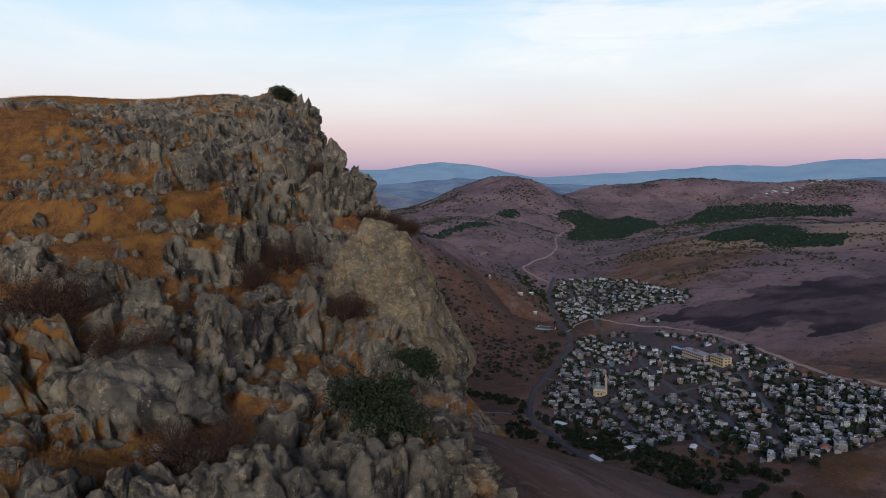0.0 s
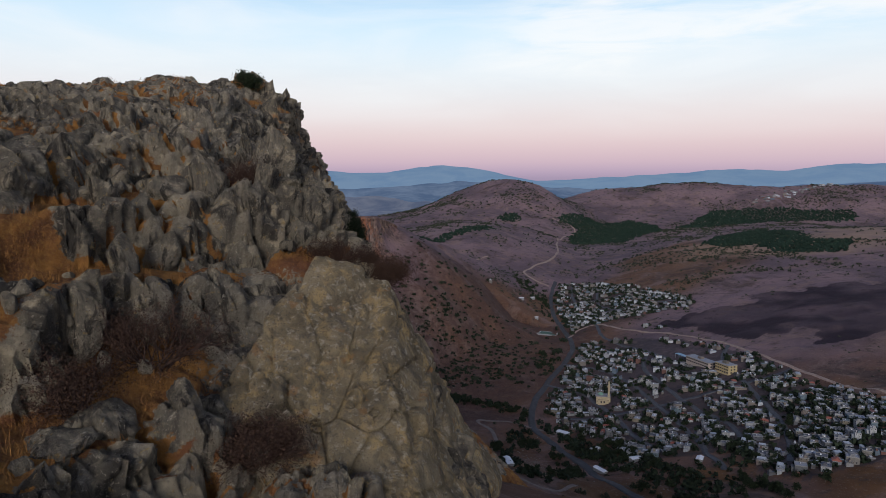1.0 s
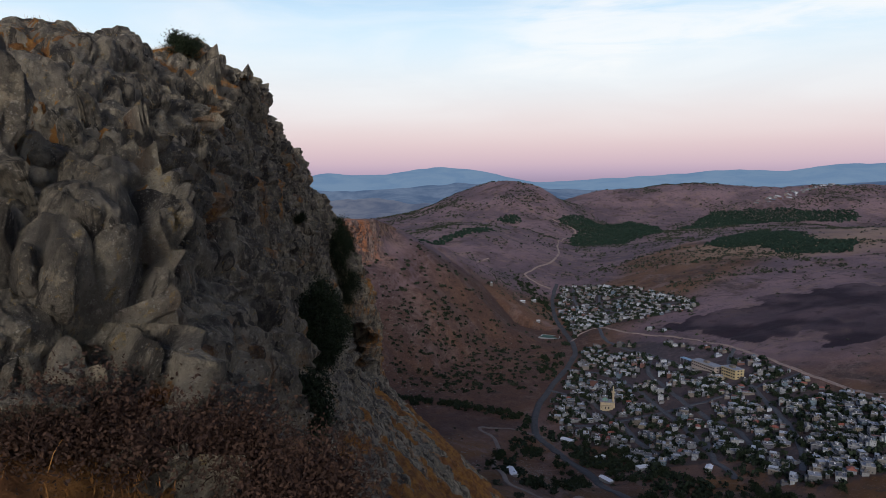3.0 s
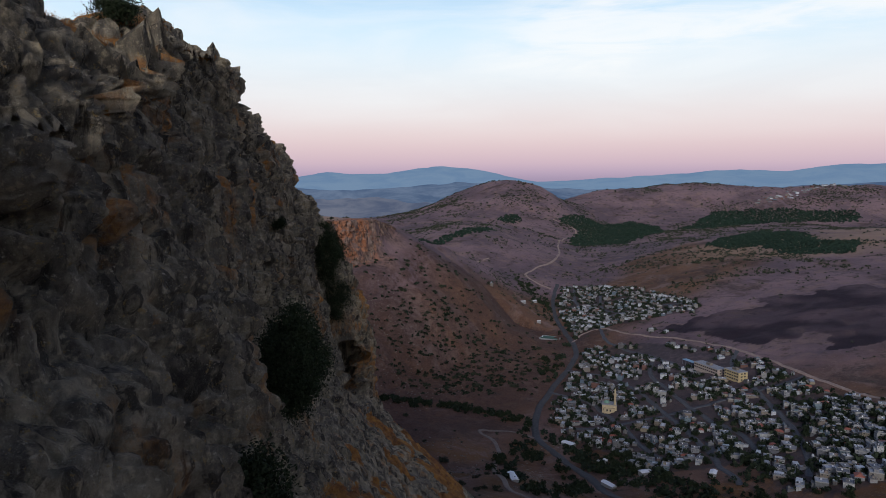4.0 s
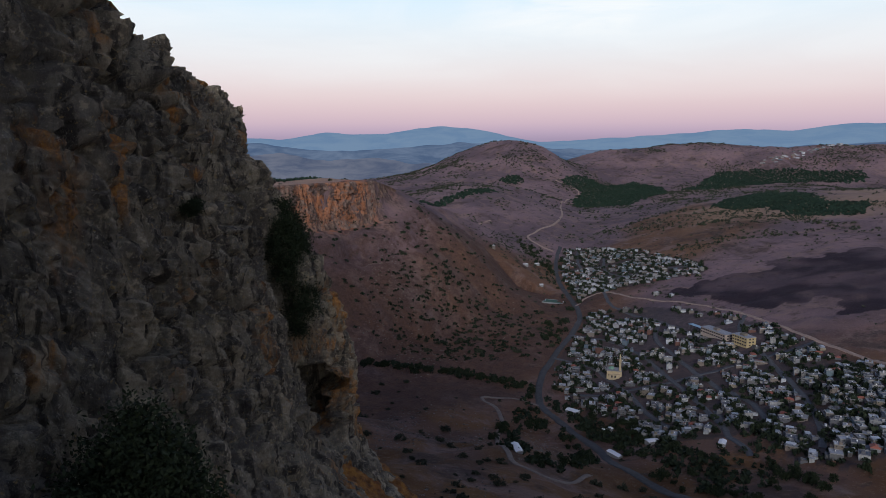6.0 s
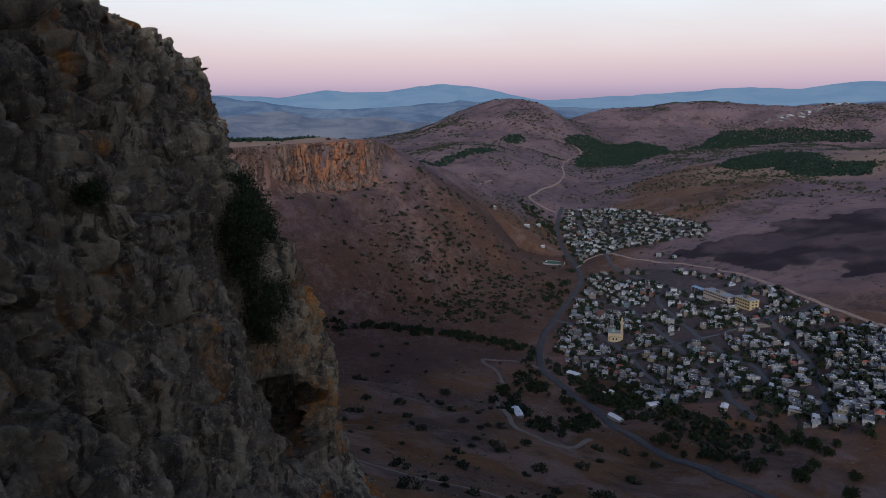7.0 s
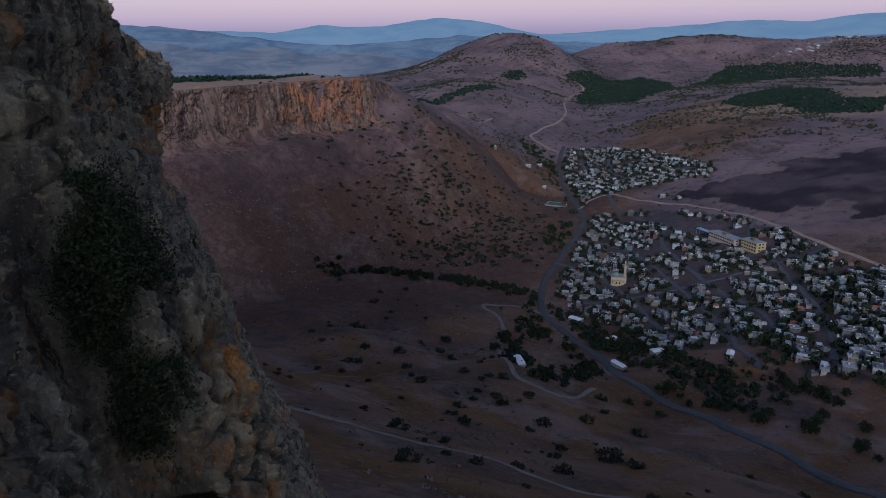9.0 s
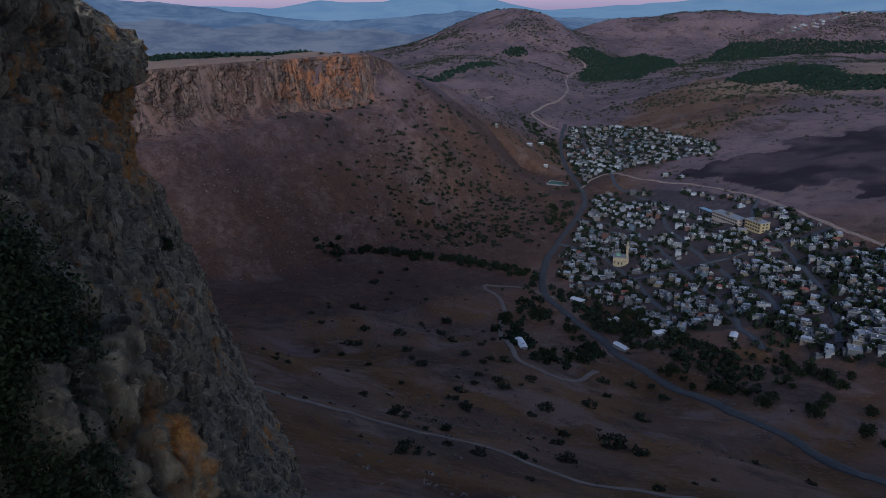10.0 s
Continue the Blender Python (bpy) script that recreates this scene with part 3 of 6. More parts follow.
rocky = step(g_side + 0.3 * g_rag, -4, 4) * (1 - step(g_side + 0.8 * g_rag, 34, 60)) * (1 - step(g_along + g_rag * 3, 900, 1030))
rocky = np.maximum(rocky, 0.75 * step(g_side, -2, 6) * (1 - step(g_side, 14, 40)) * step(g_along, 1000, 1100) * (1 - step(g_along, 1180, 1330)) * step(g_rag, -2, 8))
scree = step(g_side, 78, 110) * (1 - step(g_side, 190, 260)) * (1 - step(g_along, 980, 1150)) * step(fractal(flat(g_along, g_side * 0.12, 38), 3, 63), 0.0, 0.4)
near_scree = step(fractal(np.stack([(gx * 0.92 - gy * 0.4) / 150, (gx * 0.4 + gy * 0.92) / 34, 0 * gx], -1), 4, 65), 0.12, 0.6) * (1 - step(gy, 420, 520))
ochre = 0.18 + 0.82 * step(g_along, 745, 800) * (1 - step(g_along, 880, 930)) * (1 - step(g_side, 18, 40))
pale = step(-g_side, -2, 12) * (1 - step(-g_side, 120, 200)) * (1 - step(g_along, 880, 960)) * 0.9
pale = np.maximum(pale, 0.75 * step(fractal(np.stack([gx / 420, gy / 170, 0 * gx], -1), 4, 67), -0.2, 0.3) * step(gx - 0.3 * gy, 20, 160) * step(gy, 1240, 1420) * (1 - step(gy, 2100, 2500)))
BURNT = [(345, 1082), (390, 1090), (466, 1080), (521, 1086), (590, 1100), (660, 1075), (760, 1000), (700, 860), (560, 800), (491, 839), (432, 897), (388, 960)]
burnt = inside(gx + 1.5 * g_rag, gy + 2.0 * g_rag, BURNT).astype(float) * (0.55 + 0.4 * step(g_rag, -8, 8))
# straw gives way to the haze-tinted soil with distance
straw = (1 - step(gy + 4 * g_rag, 640, 900)) * (0.7 + 0.3 * step(g_rag, -6, 6))
straw = np.maximum(straw, 0.8 * step(g_side, 60, 120) * (1 - step(g_side, 330, 420)))
# where the slopes below the mesa get their painted shade
slope_shade = 0.85 * step(g_side + 0.5 * g_rag, 30, 60) * (1 - step(g_side, 300, 380)) * (1 - step(g_along, 1150, 1300))
# yards and lanes of the village
LOWER = [(194, 1015), (230, 1045), (300, 1010), (350, 925), (376, 860), (386, 780), (398, 700), (410, 610), (392, 550), (349, 505), (300, 490), (262, 482), (250, 525), (244, 580), (204, 580), (164, 610), (163, 664), (124, 722), (122, 769), (142, 850), (178, 935)]
UPPER = [(262, 1515), (327, 1500), (368, 1427), (391, 1356), (407, 1280), (428, 1183), (411, 1120), (372, 1134), (286, 1152), (262, 1142), (240, 1128), (216, 1085), (214, 1150), (222, 1256), (233, 1384)]
paved = 0.85 * np.maximum(inside(gx + 0.6 * g_rag, gy + 0.6 * g_rag, LOWER), inside(gx + 0.6 * g_rag, gy + 0.6 * g_rag, UPPER))
terrain_mesh = grid_mesh("ground", len(rings), len(angles), np.stack([gx, gy, gz], -1), (("rocky", rocky), ("ochre", ochre), ("slope_shade", slope_shade), ("scree", np.maximum(scree, 0.45 * near_scree)), ("pale", pale), ("burnt", burnt), ("straw", straw), ("paved", paved)), True, True)
terrain_mesh.materials.append(LAND)
ground = tagged(new("ground", terrain_mesh), "dry brown hills, valley floor and far limestone mesa", "ground", kind="structure")


# ---- the near cliff ----
def cliff_base(y, top_n, face_n):
    """Sections through the cliff, from the back of its crown over the brow down to its foot, and the way out of the rock."""
    bx = eased(y, SECTION_Y, BROW_X)
    u = np.linspace(0, 1, top_n, endpoint=False)
    back = 150 * (1 - u) ** 2.6
    x_top = bx[:, None] - back[None]
    yy = np.broadcast_to(y[:, None], x_top.shape)
    z_top = crown_z(x_top.ravel(), yy.ravel()).reshape(x_top.shape)
    zb = crown_z(bx, y)
    # a rounded brow
    round_off = 0.35 * np.exp(-back / 0.6)[None]
    v = np.linspace(0, 1, face_n)
    foot = np.interp(y, (-60, 20, 60, 120, 180, 300, 520), (205, 212, 214, 212, 200, 110, 20))
    z_face = (zb - 0.35)[:, None] + (foot - zb + 0.35)[:, None] * (v**1.12)[None]
    out = face_out(z_face.ravel(), np.repeat(zb, face_n), np.repeat(y, face_n)).reshape(z_face.shape)
    x_face = bx[:, None] + out
    x = np.concatenate([x_top, x_face], 1)
    z = np.concatenate([z_top - round_off, z_face], 1)
    return x, np.broadcast_to(y[:, None], x.shape).copy(), z


ys = np.concatenate([np.linspace(-60, 0, 50)[:-1], np.linspace(0, 46, 370)[:-1], np.linspace(46, 182, 700)[:-1], np.linspace(182, 520, 70)])
TOP_N, FACE_N = 240, 300
cx, cy, cz = cliff_base(ys, TOP_N, FACE_N)
shape = cx.shape
P = np.stack([cx, cy, cz], -1)
du, dv = np.gradient(P, axis=0), np.gradient(P, axis=1)
N = np.cross(dv, du)
N /= np.linalg.norm(N, axis=-1, keepdims=True) + 1e-9
if N[10, 10, 2] < 0:
    N = -N
P, N = P.reshape(-1, 3), N.reshape(-1, 3)
crown = np.repeat((np.arange(shape[1]) < TOP_N)[None], shape[0], 0).ravel()
dist_back = np.where(crown, np.clip(eased(P[:, 1], SECTION_Y, BROW_X) - P[:, 0], 0, 200), 0)
# ledges of rock that step up the crown, with grass on their treads
ledge = fractal(np.stack([P[:, 0] / 11, P[:, 1] / 4.5, 0 * P[:, 0]], -1), 3, 71)
rise = ((P[:, 2] + 0.9 * fractal(flat(P[:, 0], P[:, 1], 7.0), 3, 73) + 0.05 * P[:, 0]) / 2.3) % 1.0
riser = step(rise, 0.22, 0.45) * (1 - step(rise, 0.86, 1.0))
terrace = 2.3 * (step(rise, 0.35, 0.80) - rise)
meadow = step(dist_back, 7, 16) * (1 - step(P[:, 1], 44, 50))
bare = step(0.9 * riser + 0.75 * ledge + 0.5 * np.exp(-dist_back / 4.0) + 0.9 * np.exp(-((P[:, 1] - 60) / 9) ** 2) * np.exp(-dist_back / 12) + 0.95 * np.exp(-((P[:, 1] - 48) / 8) ** 2) * np.exp(-dist_back / 10) - 0.34 * meadow - 0.22 * (1 - step(P[:, 1], 32, 40)) * step(dist_back, 2, 5) - 0.010 * dist_back, 0.26, 0.50)
bare = bare * (1 - 0.75 * step(P[:, 1], 66, 76) * step(dist_back, 6, 14))
bare = np.where(crown, np.maximum(bare, np.exp(-(((P[:, 1] - 28.8) / 3.2) ** 4)) * np.exp(-(dist_back / 4.0) ** 4)), 1.0)
steep = 1 - step(N[:, 2], 0.30, 0.62)
# upright blocks parted by clefts; smaller ones on them; pits and grain
warp = np.stack([fractal(P / 5.0, 2, 81 + k) for k in range(3)], -1)
d1, d2, own, lean1 = cells((P + 0.7 * warp) / np.stack([np.full(len(P), 1.7), np.full(len(P), 1.5), np.where(P[:, 1] < 50, 1.25, 3.4)], -1), 3)
crack = 1 - step(d2 - d1, 0.0, 0.12)
# the great slab at the edge of the ledge is one solid block
slab = np.exp(-(((P[:, 1] - 28.8) / 3.3) ** 4)) * np.where(crown, np.exp(-(dist_back / 4.4) ** 4), 0.6 * step(P[:, 2], 250, 257))
pillow = np.sqrt(np.clip((d2 - d1) / 0.26, 0, 1))
big = (1 - 0.85 * slab) * (1.15 * (own - 0.5) + np.where(P[:, 1] < 50, 0.8, 1.5) * lean1 + 1.9 * (pillow - 0.88))
e1, e2, own2, lean2 = cells((P + 0.3 * warp) / np.stack([np.full(len(P), 0.75), np.full(len(P), 0.7), np.where(P[:, 1] < 50, 0.7, 1.35)], -1), 5)
crack2 = 1 - step(e2 - e1, 0.0, 0.16)
pillow2 = np.sqrt(np.clip((e2 - e1) / 0.26, 0, 1))
small = (1 - 0.85 * slab) * (0.40 * (own2 - 0.5) + 0.7 * lean2 + 0.46 * (pillow2 - 0.86))
f1, f2, own3, lean3 = cells(P / np.array([0.30, 0.30, 0.42]), 7)
chip = 0.13 * (own3 - 0.5) + 0.30 * lean3 - 0.08 * (1 - step(f2 - f1, 0.0, 0.2))
rib = fractal(np.stack([P[:, 0] / 1.0, P[:, 1] / 1.0, P[:, 2] / 7.5], -1), 3, 91)
rib = 1 - 2 * np.abs(rib)
wide = fractal(P / np.array([6, 6, 14.0]), 2, 95)
bulk = step(fractal(P / 14.0, 2, 96), -0.5, 0.3)
pillar = 1 - 2.4 * np.abs(fractal(np.stack([P[:, 1] / 4.2 + 0.35 * warp[:, 0], P[:, 2] / 34.0, 0 * P[:, 0]], -1), 3, 98))
pillar = pillar * step(P[:, 1], 48, 60)
face_move = 0.35 * wide * step(P[:, 1], 20, 60) + 0.62 * pillar + (0.45 + 0.45 * bulk) * big + (0.85 + 0.3 * bulk) * small + 0.22 * step(P[:, 1], 40, 60) * rib + 1.0 * (1 - 0.4 * slab) * chip - 0.10
crown_move = bare * (0.10 + 0.60 * big + 0.80 * small + 0.8 * chip) + (1 - bare) * (0.12 * fractal(P / 1.3, 3, 99) - 0.22) - 0.7 * slab + (0.75 - 0.35 * meadow) * terrace * (1 - slab) * (1 - 0.6 * step(P[:, 1], 66, 80))
calm = step(P[:, 1], 42, 52)
crown_move = crown_move * (1 - 0.45 * calm) - 0.45 * calm * bare
move = crown_move * (1 - steep) + face_move * steep
skirt = step(240 - P[:, 2], 0, 8)
move = move * (1 - 0.35 * skirt)
# a gully that holds the large tree, the buttress beyond it, and the cave between them
face_y = np.where(crown, -999.0, P[:, 1] + 0.10 * (P[:, 2] - 246) + 0.35 * warp[:, 1])
tall_part = step(P[:, 2], 239, 242) * (1 - step(P[:, 2], 260, 266))
in_gully = np.exp(-(((face_y - 115.7) / 1.35) ** 4)) * tall_part
buttress = step(face_y, 116.9, 117.7) * (1 - step(face_y, 121, 124)) * tall_part
cave_r = np.hypot((face_y - 117.0) / (1.1 + 0.28 * np.clip(246.5 - P[:, 2], 0, 4)), (P[:, 2] - 243.6) / 3.0) + 0.08 * fractal(P / 0.9, 2, 105)
in_cave = np.where(crown, 0, 1 - step(cave_r, 0.84, 1.0))
move = move * (1 - 0.5 * in_gully) - 1.8 * in_gully + 1.5 * buttress - 2.2 * step(face_y, 122.5, 125) * (1 - step(face_y, 138, 150)) * step(P[:, 2], 232, 240) * (1 - step(P[:, 2], 262, 266))
P = P + N * move[:, None] + in_cave[:, None] * np.array([-3.0, 9.0, 0.3])
# the last pillar overhangs: undercut below its head
under = np.where(crown, 0, step(P[:, 1], 150, 160) * (1 - step(P[:, 1], 176, 182)) * step(P[:, 2], 246, 250) * (1 - step(P[:, 2], 257.6, 258.4)))
P[:, 0] -= 2.0 * under
soil = np.where(crown, 1 - bare, 0.0)
soil = np.maximum(soil, np.where(crown, 0, step(fractal(P / 4.0, 3, 103) + 0.9 * skirt, 0.45, 0.8) * step(N[:, 2], 0.40, 0.62) * step(246 - P[:, 2], 0, 6)))
soil = np.maximum(soil, np.where(crown, (1 - slab) * (1 - steep) * step(np.maximum(crack, 0.8 * crack2) * (0.75 + 0.6 * ledge), 0.5, 0.8), 0))
rust = np.exp(-(((P[:, 1] - 118.6) / 2.0) ** 4) - (((P[:, 2] - 245.6) / 3.6) ** 4)) * 1.3 * step(fractal(P / 2.2, 3, 109), -0.55, 0.1)
rust = np.maximum(rust, 1.2 * under)
rust = np.maximum(rust, step(fractal(np.stack([P[:, 0] / 4, P[:, 1] / 1.6, P[:, 2] / 6.0], -1), 3, 107), 0.38, 0.85) * np.where(crown, 0.0, 1.0))
rust = np.clip(rust, 0, 1)
cliff_mesh = grid_mesh("cliff", *shape, P, (("soil", soil), ("rust", rust)), smooth=False)
cliff_mesh.materials.append(ROCK)
cliff = tagged(new("cliff", cliff_mesh), "weathered grey limestone cliff with rust stains and dry golden grass", "cliff", kind="structure")


# ---- the cliff of the mesa ----
def mesa_stone():
    """Far limestone: grey and brown in upright stripes, dark joints, ochre where it has broken away."""
    m = Nodes("mesa_limestone", 0.95, 0.1)
    w, tall = m.coord(), m.coord((1, 1, 0.22))
    c = m.mix(m.band(m.noise(tall, 0.10, 7, 0.7, 0.5), 0.38, 0.62), (0.070, 0.050, 0.045), (0.175, 0.125, 0.105))
    c = m.mix(m.times(m.band(m.noise(w, 0.05, 6, 0.7, 0.5), 0.44, 0.58), m.attribute("ochre").outputs["Fac"]), c, (0.30, 0.120, 0.055))
    c = m.mix(m.times(m.band(m.noise(tall, 0.35, 6, 0.72, 0.4), 0.53, 0.62), 0.85), c, (0.030, 0.025, 0.024))
    c = m.mix(m.times(m.band(m.noise(w, 0.30, 6, 0.7), 0.56, 0.66), 0.6), c, (0.225, 0.185, 0.155))
    m.colour(c)
    m.bump(m.noise(tall, 0.5, 7, 0.72), 1.0, 1.2)
    return m.mat


def mesa_cliff():
    """The upright band of rock below the mesa's brow, in blocks and buttresses."""
    knots = np.array(MESA, float)
    at = np.r_[0, np.cumsum(np.hypot(*np.diff(knots[:, :2], axis=0).T))]
    run = np.linspace(300, 1000, 520)
    bx, by, bz = (np.interp(run, at, knots[:, k]) for k in range(3))
    kernel = np.ones(31) / 31
    bx, by = (np.convolve(np.pad(v, 15, "edge"), kernel, "valid") for v in (bx, by))
    way = np.stack([np.gradient(bx), np.gradient(by)], -1)
    way /= np.linalg.norm(way, axis=1, keepdims=True)
    low = 72 * (1 - 0.9 * step(run, 860, 990)) + 9 * fractal(flat(run, 0 * run, 45), 3, 131)
    drop = np.linspace(0, 1, 56)[None] ** 0.95 * low[:, None]
    out = np.interp(drop, (0, 2, 26, 52, 64, 90), (-2.5, 0.5, 5.0, 11.5, 19.0, 40.0)) - 5 * fractal(flat(run, 0 * run, 60), 2, 25)[:, None] + 2.6
    q = np.stack([np.broadcast_to(run[:, None], drop.shape), drop, 0 * drop], -1).reshape(-1, 3)
    bend = 4 * fractal(q / 30.0, 2, 133)[:, None]
    a1, a2, own, lean = cells((q + bend) / np.array([11.0, 34.0, 1.0]) + 0.5, 135)
    b1, b2, own_b, lean_b = cells((q + 0.5 * bend) / np.array([4.0, 8.0, 1.0]) + 0.5, 137)
    move = 5.0 * (own - 0.5) - 3.2 * (1 - step(a2 - a1, 0, 0.12)) + 2.2 * (own_b - 0.5) - 1.3 * (1 - step(b2 - b1, 0, 0.14)) + 1.6 * fractal(q / 6.0, 3, 139)
    out = out + move.reshape(drop.shape) * step(drop, 0.0, 6.0)
    pts = np.stack([bx[:, None] + way[:, 1:2] * out, by[:, None] - way[:, :1] * out, bz[:, None] + 0.6 - drop], -1).reshape(-1, 3)
    warm = (0.12 + 0.62 * step(run, 745, 800) * (1 - step(run, 885, 930)))[:, None] * (1 - 0.6 * step(drop, 40, 66))
    mesh = grid_mesh("cliff", *drop.shape, pts, (("ochre", warm.ravel()),), smooth=False)
    mesh.materials.append(mesa_stone())
    return tagged(new("mesa_cliff", mesh), "broken brown and ochre limestone cliff of the far mesa", "cliff", kind="structure")


mesa_cliff()


# ---- far hills, plain distance with painted haze ----
def skyline(name, far, low, knots, material, label, rough, seed):
    """A long ridge standing at the end of the land: knots of bearing and height of its crest, in degrees from the flight line."""
    bear = np.linspace(-75, 75, 700)
    crest = eased(bear, *zip(*knots)) + rough * fractal(flat(bear * 3, bear * 0, 4), 4, seed)
    rise = np.linspace(0, 1, 14)
    pts = []
    for k, r in enumerate(rise):
        d = far * (0.94 + 0.06 * r)
        height = low + (np.tan(np.radians(crest)) * far + 265 - low) * np.sin(r * np.pi / 2)
        pts.append(np.stack([d * np.sin(np.radians(bear)), 60 + d * np.cos(np.radians(bear)), height + 6 * fractal(flat(bear * 3, bear * 0 + 5 * k, 2), 3, seed + 3) * np.sin(r * np.pi)], -1))
    mesh = grid_mesh(name, len(rise), len(bear), np.concatenate(pts))
    mesh.materials.append(material)
    return tagged(new(name, mesh), label, "hills", kind="structure")


skyline("backdrop", 4880, 60, [(-75, 0.4), (-30, 0.5), (-22, 0.45), (-15, 0.15), (-12.5, 0.12), (-9.5, 0.62), (-7, 0.45), (-4.5, 0.55), (-2, 0.95), (1.5, 1.0), (4.5, 0.5), (7, -0.05), (13, 0.05), (18, 0.35), (23, 0.72), (27, 0.62), (29.5, 0.95), (33, 1.1), (40, 0.8), (75, 0.6)], HAZE_FAR, "distant mountain range hazed blue under the dusk sky", 0.05, 111)
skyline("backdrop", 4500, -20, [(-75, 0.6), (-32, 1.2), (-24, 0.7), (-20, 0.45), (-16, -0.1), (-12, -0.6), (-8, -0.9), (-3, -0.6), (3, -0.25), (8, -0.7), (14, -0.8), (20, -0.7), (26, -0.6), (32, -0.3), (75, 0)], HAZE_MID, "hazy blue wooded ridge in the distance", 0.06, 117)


skyline("backdrop", 4250, -60, [(-75, -0.6), (-32, -0.3), (-26, -0.9), (-21, -0.7), (-17, -1.3), (-13, -1.1), (-10, -1.7), (-6, -1.5), (-2, -2.0), (3, -1.8), (8, -2.2), (75, -2.4)], HAZE_NEAR, "dim lower hills hazed blue in front of the distant ridge", 0.10, 123)


# ---- rocks on the crown ----
def rock_mesh(name, seed, stretch, material, detail=4, planes=11, smooth=False):
    """A block bounded by flat fracture faces, its edges worn and its sides pitted."""
    rng = np.random.RandomState(seed)
    bm = bmesh.new()
    bmesh.ops.create_icosphere(bm, subdivisions=detail, radius=1)
    v = np.array([p.co[:] for p in bm.verts])
    n = rng.normal(size=(planes, 3))
    n /= np.linalg.norm(n, axis=1, keepdims=True)
    h = rng.uniform(0.55, 1.0, planes)
    reach = h[None] / np.maximum(v @ n.T, 0.05)
    r = np.minimum(-np.log(np.exp(-34 * np.minimum(reach, 3)).sum(1)) / 34, 1.25)
    e1, e2, own, lean = cells(v * 2.6 + seed, seed)
    r = r * (1 + 0.05 * fractal(v * 2.5 + seed, 4, seed)) + 0.10 * (own - 0.5) + 0.22 * lean - 0.07 * (1 - step(e2 - e1, 0, 0.14)) - 0.04 * step(fractal(v * 6 + seed, 2, seed + 5), 0.3, 0.6)
    q = v * r[:, None] * np.array(stretch)
    for p, c in zip(bm.verts, q):
        p.co = c
    for f in bm.faces:
        f.smooth = smooth
    mesh = bpy.data.meshes.new(name)
    bm.to_mesh(mesh)
    bm.free()
    mesh.materials.append(material)
    return mesh


def crown_height(x, y):
    """The rough surface of the crown at a spot, from the nearest points of the cliff."""
    near = crown_pts[(np.abs(crown_pts[:, 0] - x) < 1.0) & (np.abs(crown_pts[:, 1] - y) < 0.6)]
    if not len(near):
        return float(crown_z(np.array([x]), np.array([y]))[0])
    d = np.hypot(near[:, 0] - x, near[:, 1] - y)
    return float(near[np.argsort(d)[:6], 2].mean())


crown_pts = P[crown & (P[:, 1] > -5) & (P[:, 1] < 90) & (dist_back < 45)]
ROCKS = [rock_mesh("rock", 200 + k, s, BOULDER) for k, s in enumerate([(1, 0.8, 0.7), (0.9, 0.7, 1.2), (1.1, 0.75, 0.9), (0.8, 0.8, 0.6), (0.65, 0.9, 1.4), (1.0, 0.55, 1.2), (1.2, 0.9, 0.6), (0.7, 0.6, 1.0), (0.9, 0.9, 0.8), (0.75, 0.5, 1.5)])]
rng = random.Random(41)
made = 0
while made < 190:
    y = rng.uniform(5, 47)
    back = rng.uniform(0.4, 4) if rng.random() < 0.4 else rng.uniform(1, 16)
    x = float(eased(y, SECTION_Y, BROW_X)) - back
    clump = fractal(np.array([[x / 6, y / 3.2, 0.0]]), 2, 205)[0]
    if clump < rng.uniform(-0.5, 0.7) or (24 < y < 32.5 and back < 5):
        continue
    size = rng.uniform(0.20, 0.46) * (1.5 if rng.random() < 0.15 else 1.0)
    mesh = rng.choice(ROCKS)
    ob = new("rock", mesh)
    ob.parent = cliff
    ob.matrix_basis = Matrix.Translation((x, y, crown_height(x, y) + 0.12 * size)) @ Euler((rng.uniform(-0.35, 0.2), rng.uniform(-0.3, 0.3), rng.uniform(0, 6.3))).to_matrix().to_4x4() @ Matrix.Diagonal((size, size, size, 1))
    made += 1
# the smaller blocks between them, too many to count
few = [rock_mesh("rock", 230 + k, s, BOULDER, 2) for k, s in enumerate([(1, 0.8, 0.8), (0.8, 0.7, 1.2), (1.1, 0.7, 0.7), (0.7, 0.8, 1.0)])]
few_v, few_f = [], []
for mesh in few:
    v = np.zeros(len(mesh.vertices) * 3)
    mesh.vertices.foreach_get("co", v)
    f = np.zeros(len(mesh.loops), np.int32)
    mesh.loops.foreach_get("vertex_index", f)
    few_v.append(v.reshape(-1, 3))
    few_f.append(f.reshape(-1, 3))
vs, fs, at, made = [], [], 0, 0
while made < 900:
    y, back = rng.uniform(6, 52), rng.uniform(0.3, 19)
    x = float(eased(y, SECTION_Y, BROW_X)) - back
    if fractal(np.array([[x / 5, y / 2.6, 3.0]]), 2, 207)[0] < rng.uniform(-0.2, 0.7) or (24 < y < 32.5 and back < 5):
        continue
    k = rng.randrange(4)
    turn = np.array(Euler((rng.uniform(-0.4, 0.3), rng.uniform(-0.4, 0.4), rng.uniform(0, 6.3))).to_matrix())
    vs.append(few_v[k] * rng.uniform(0.12, 0.36) @ turn.T + (x, y, crown_height(x, y) + 0.04))
    fs.append(few_f[k] + at)
    at += len(few_v[k])
    made += 1
rubble = tagged(part_mesh("rubble", raw_mesh("rubble", np.concatenate(vs), np.concatenate(fs), BOULDER), cliff), kind="stuff")


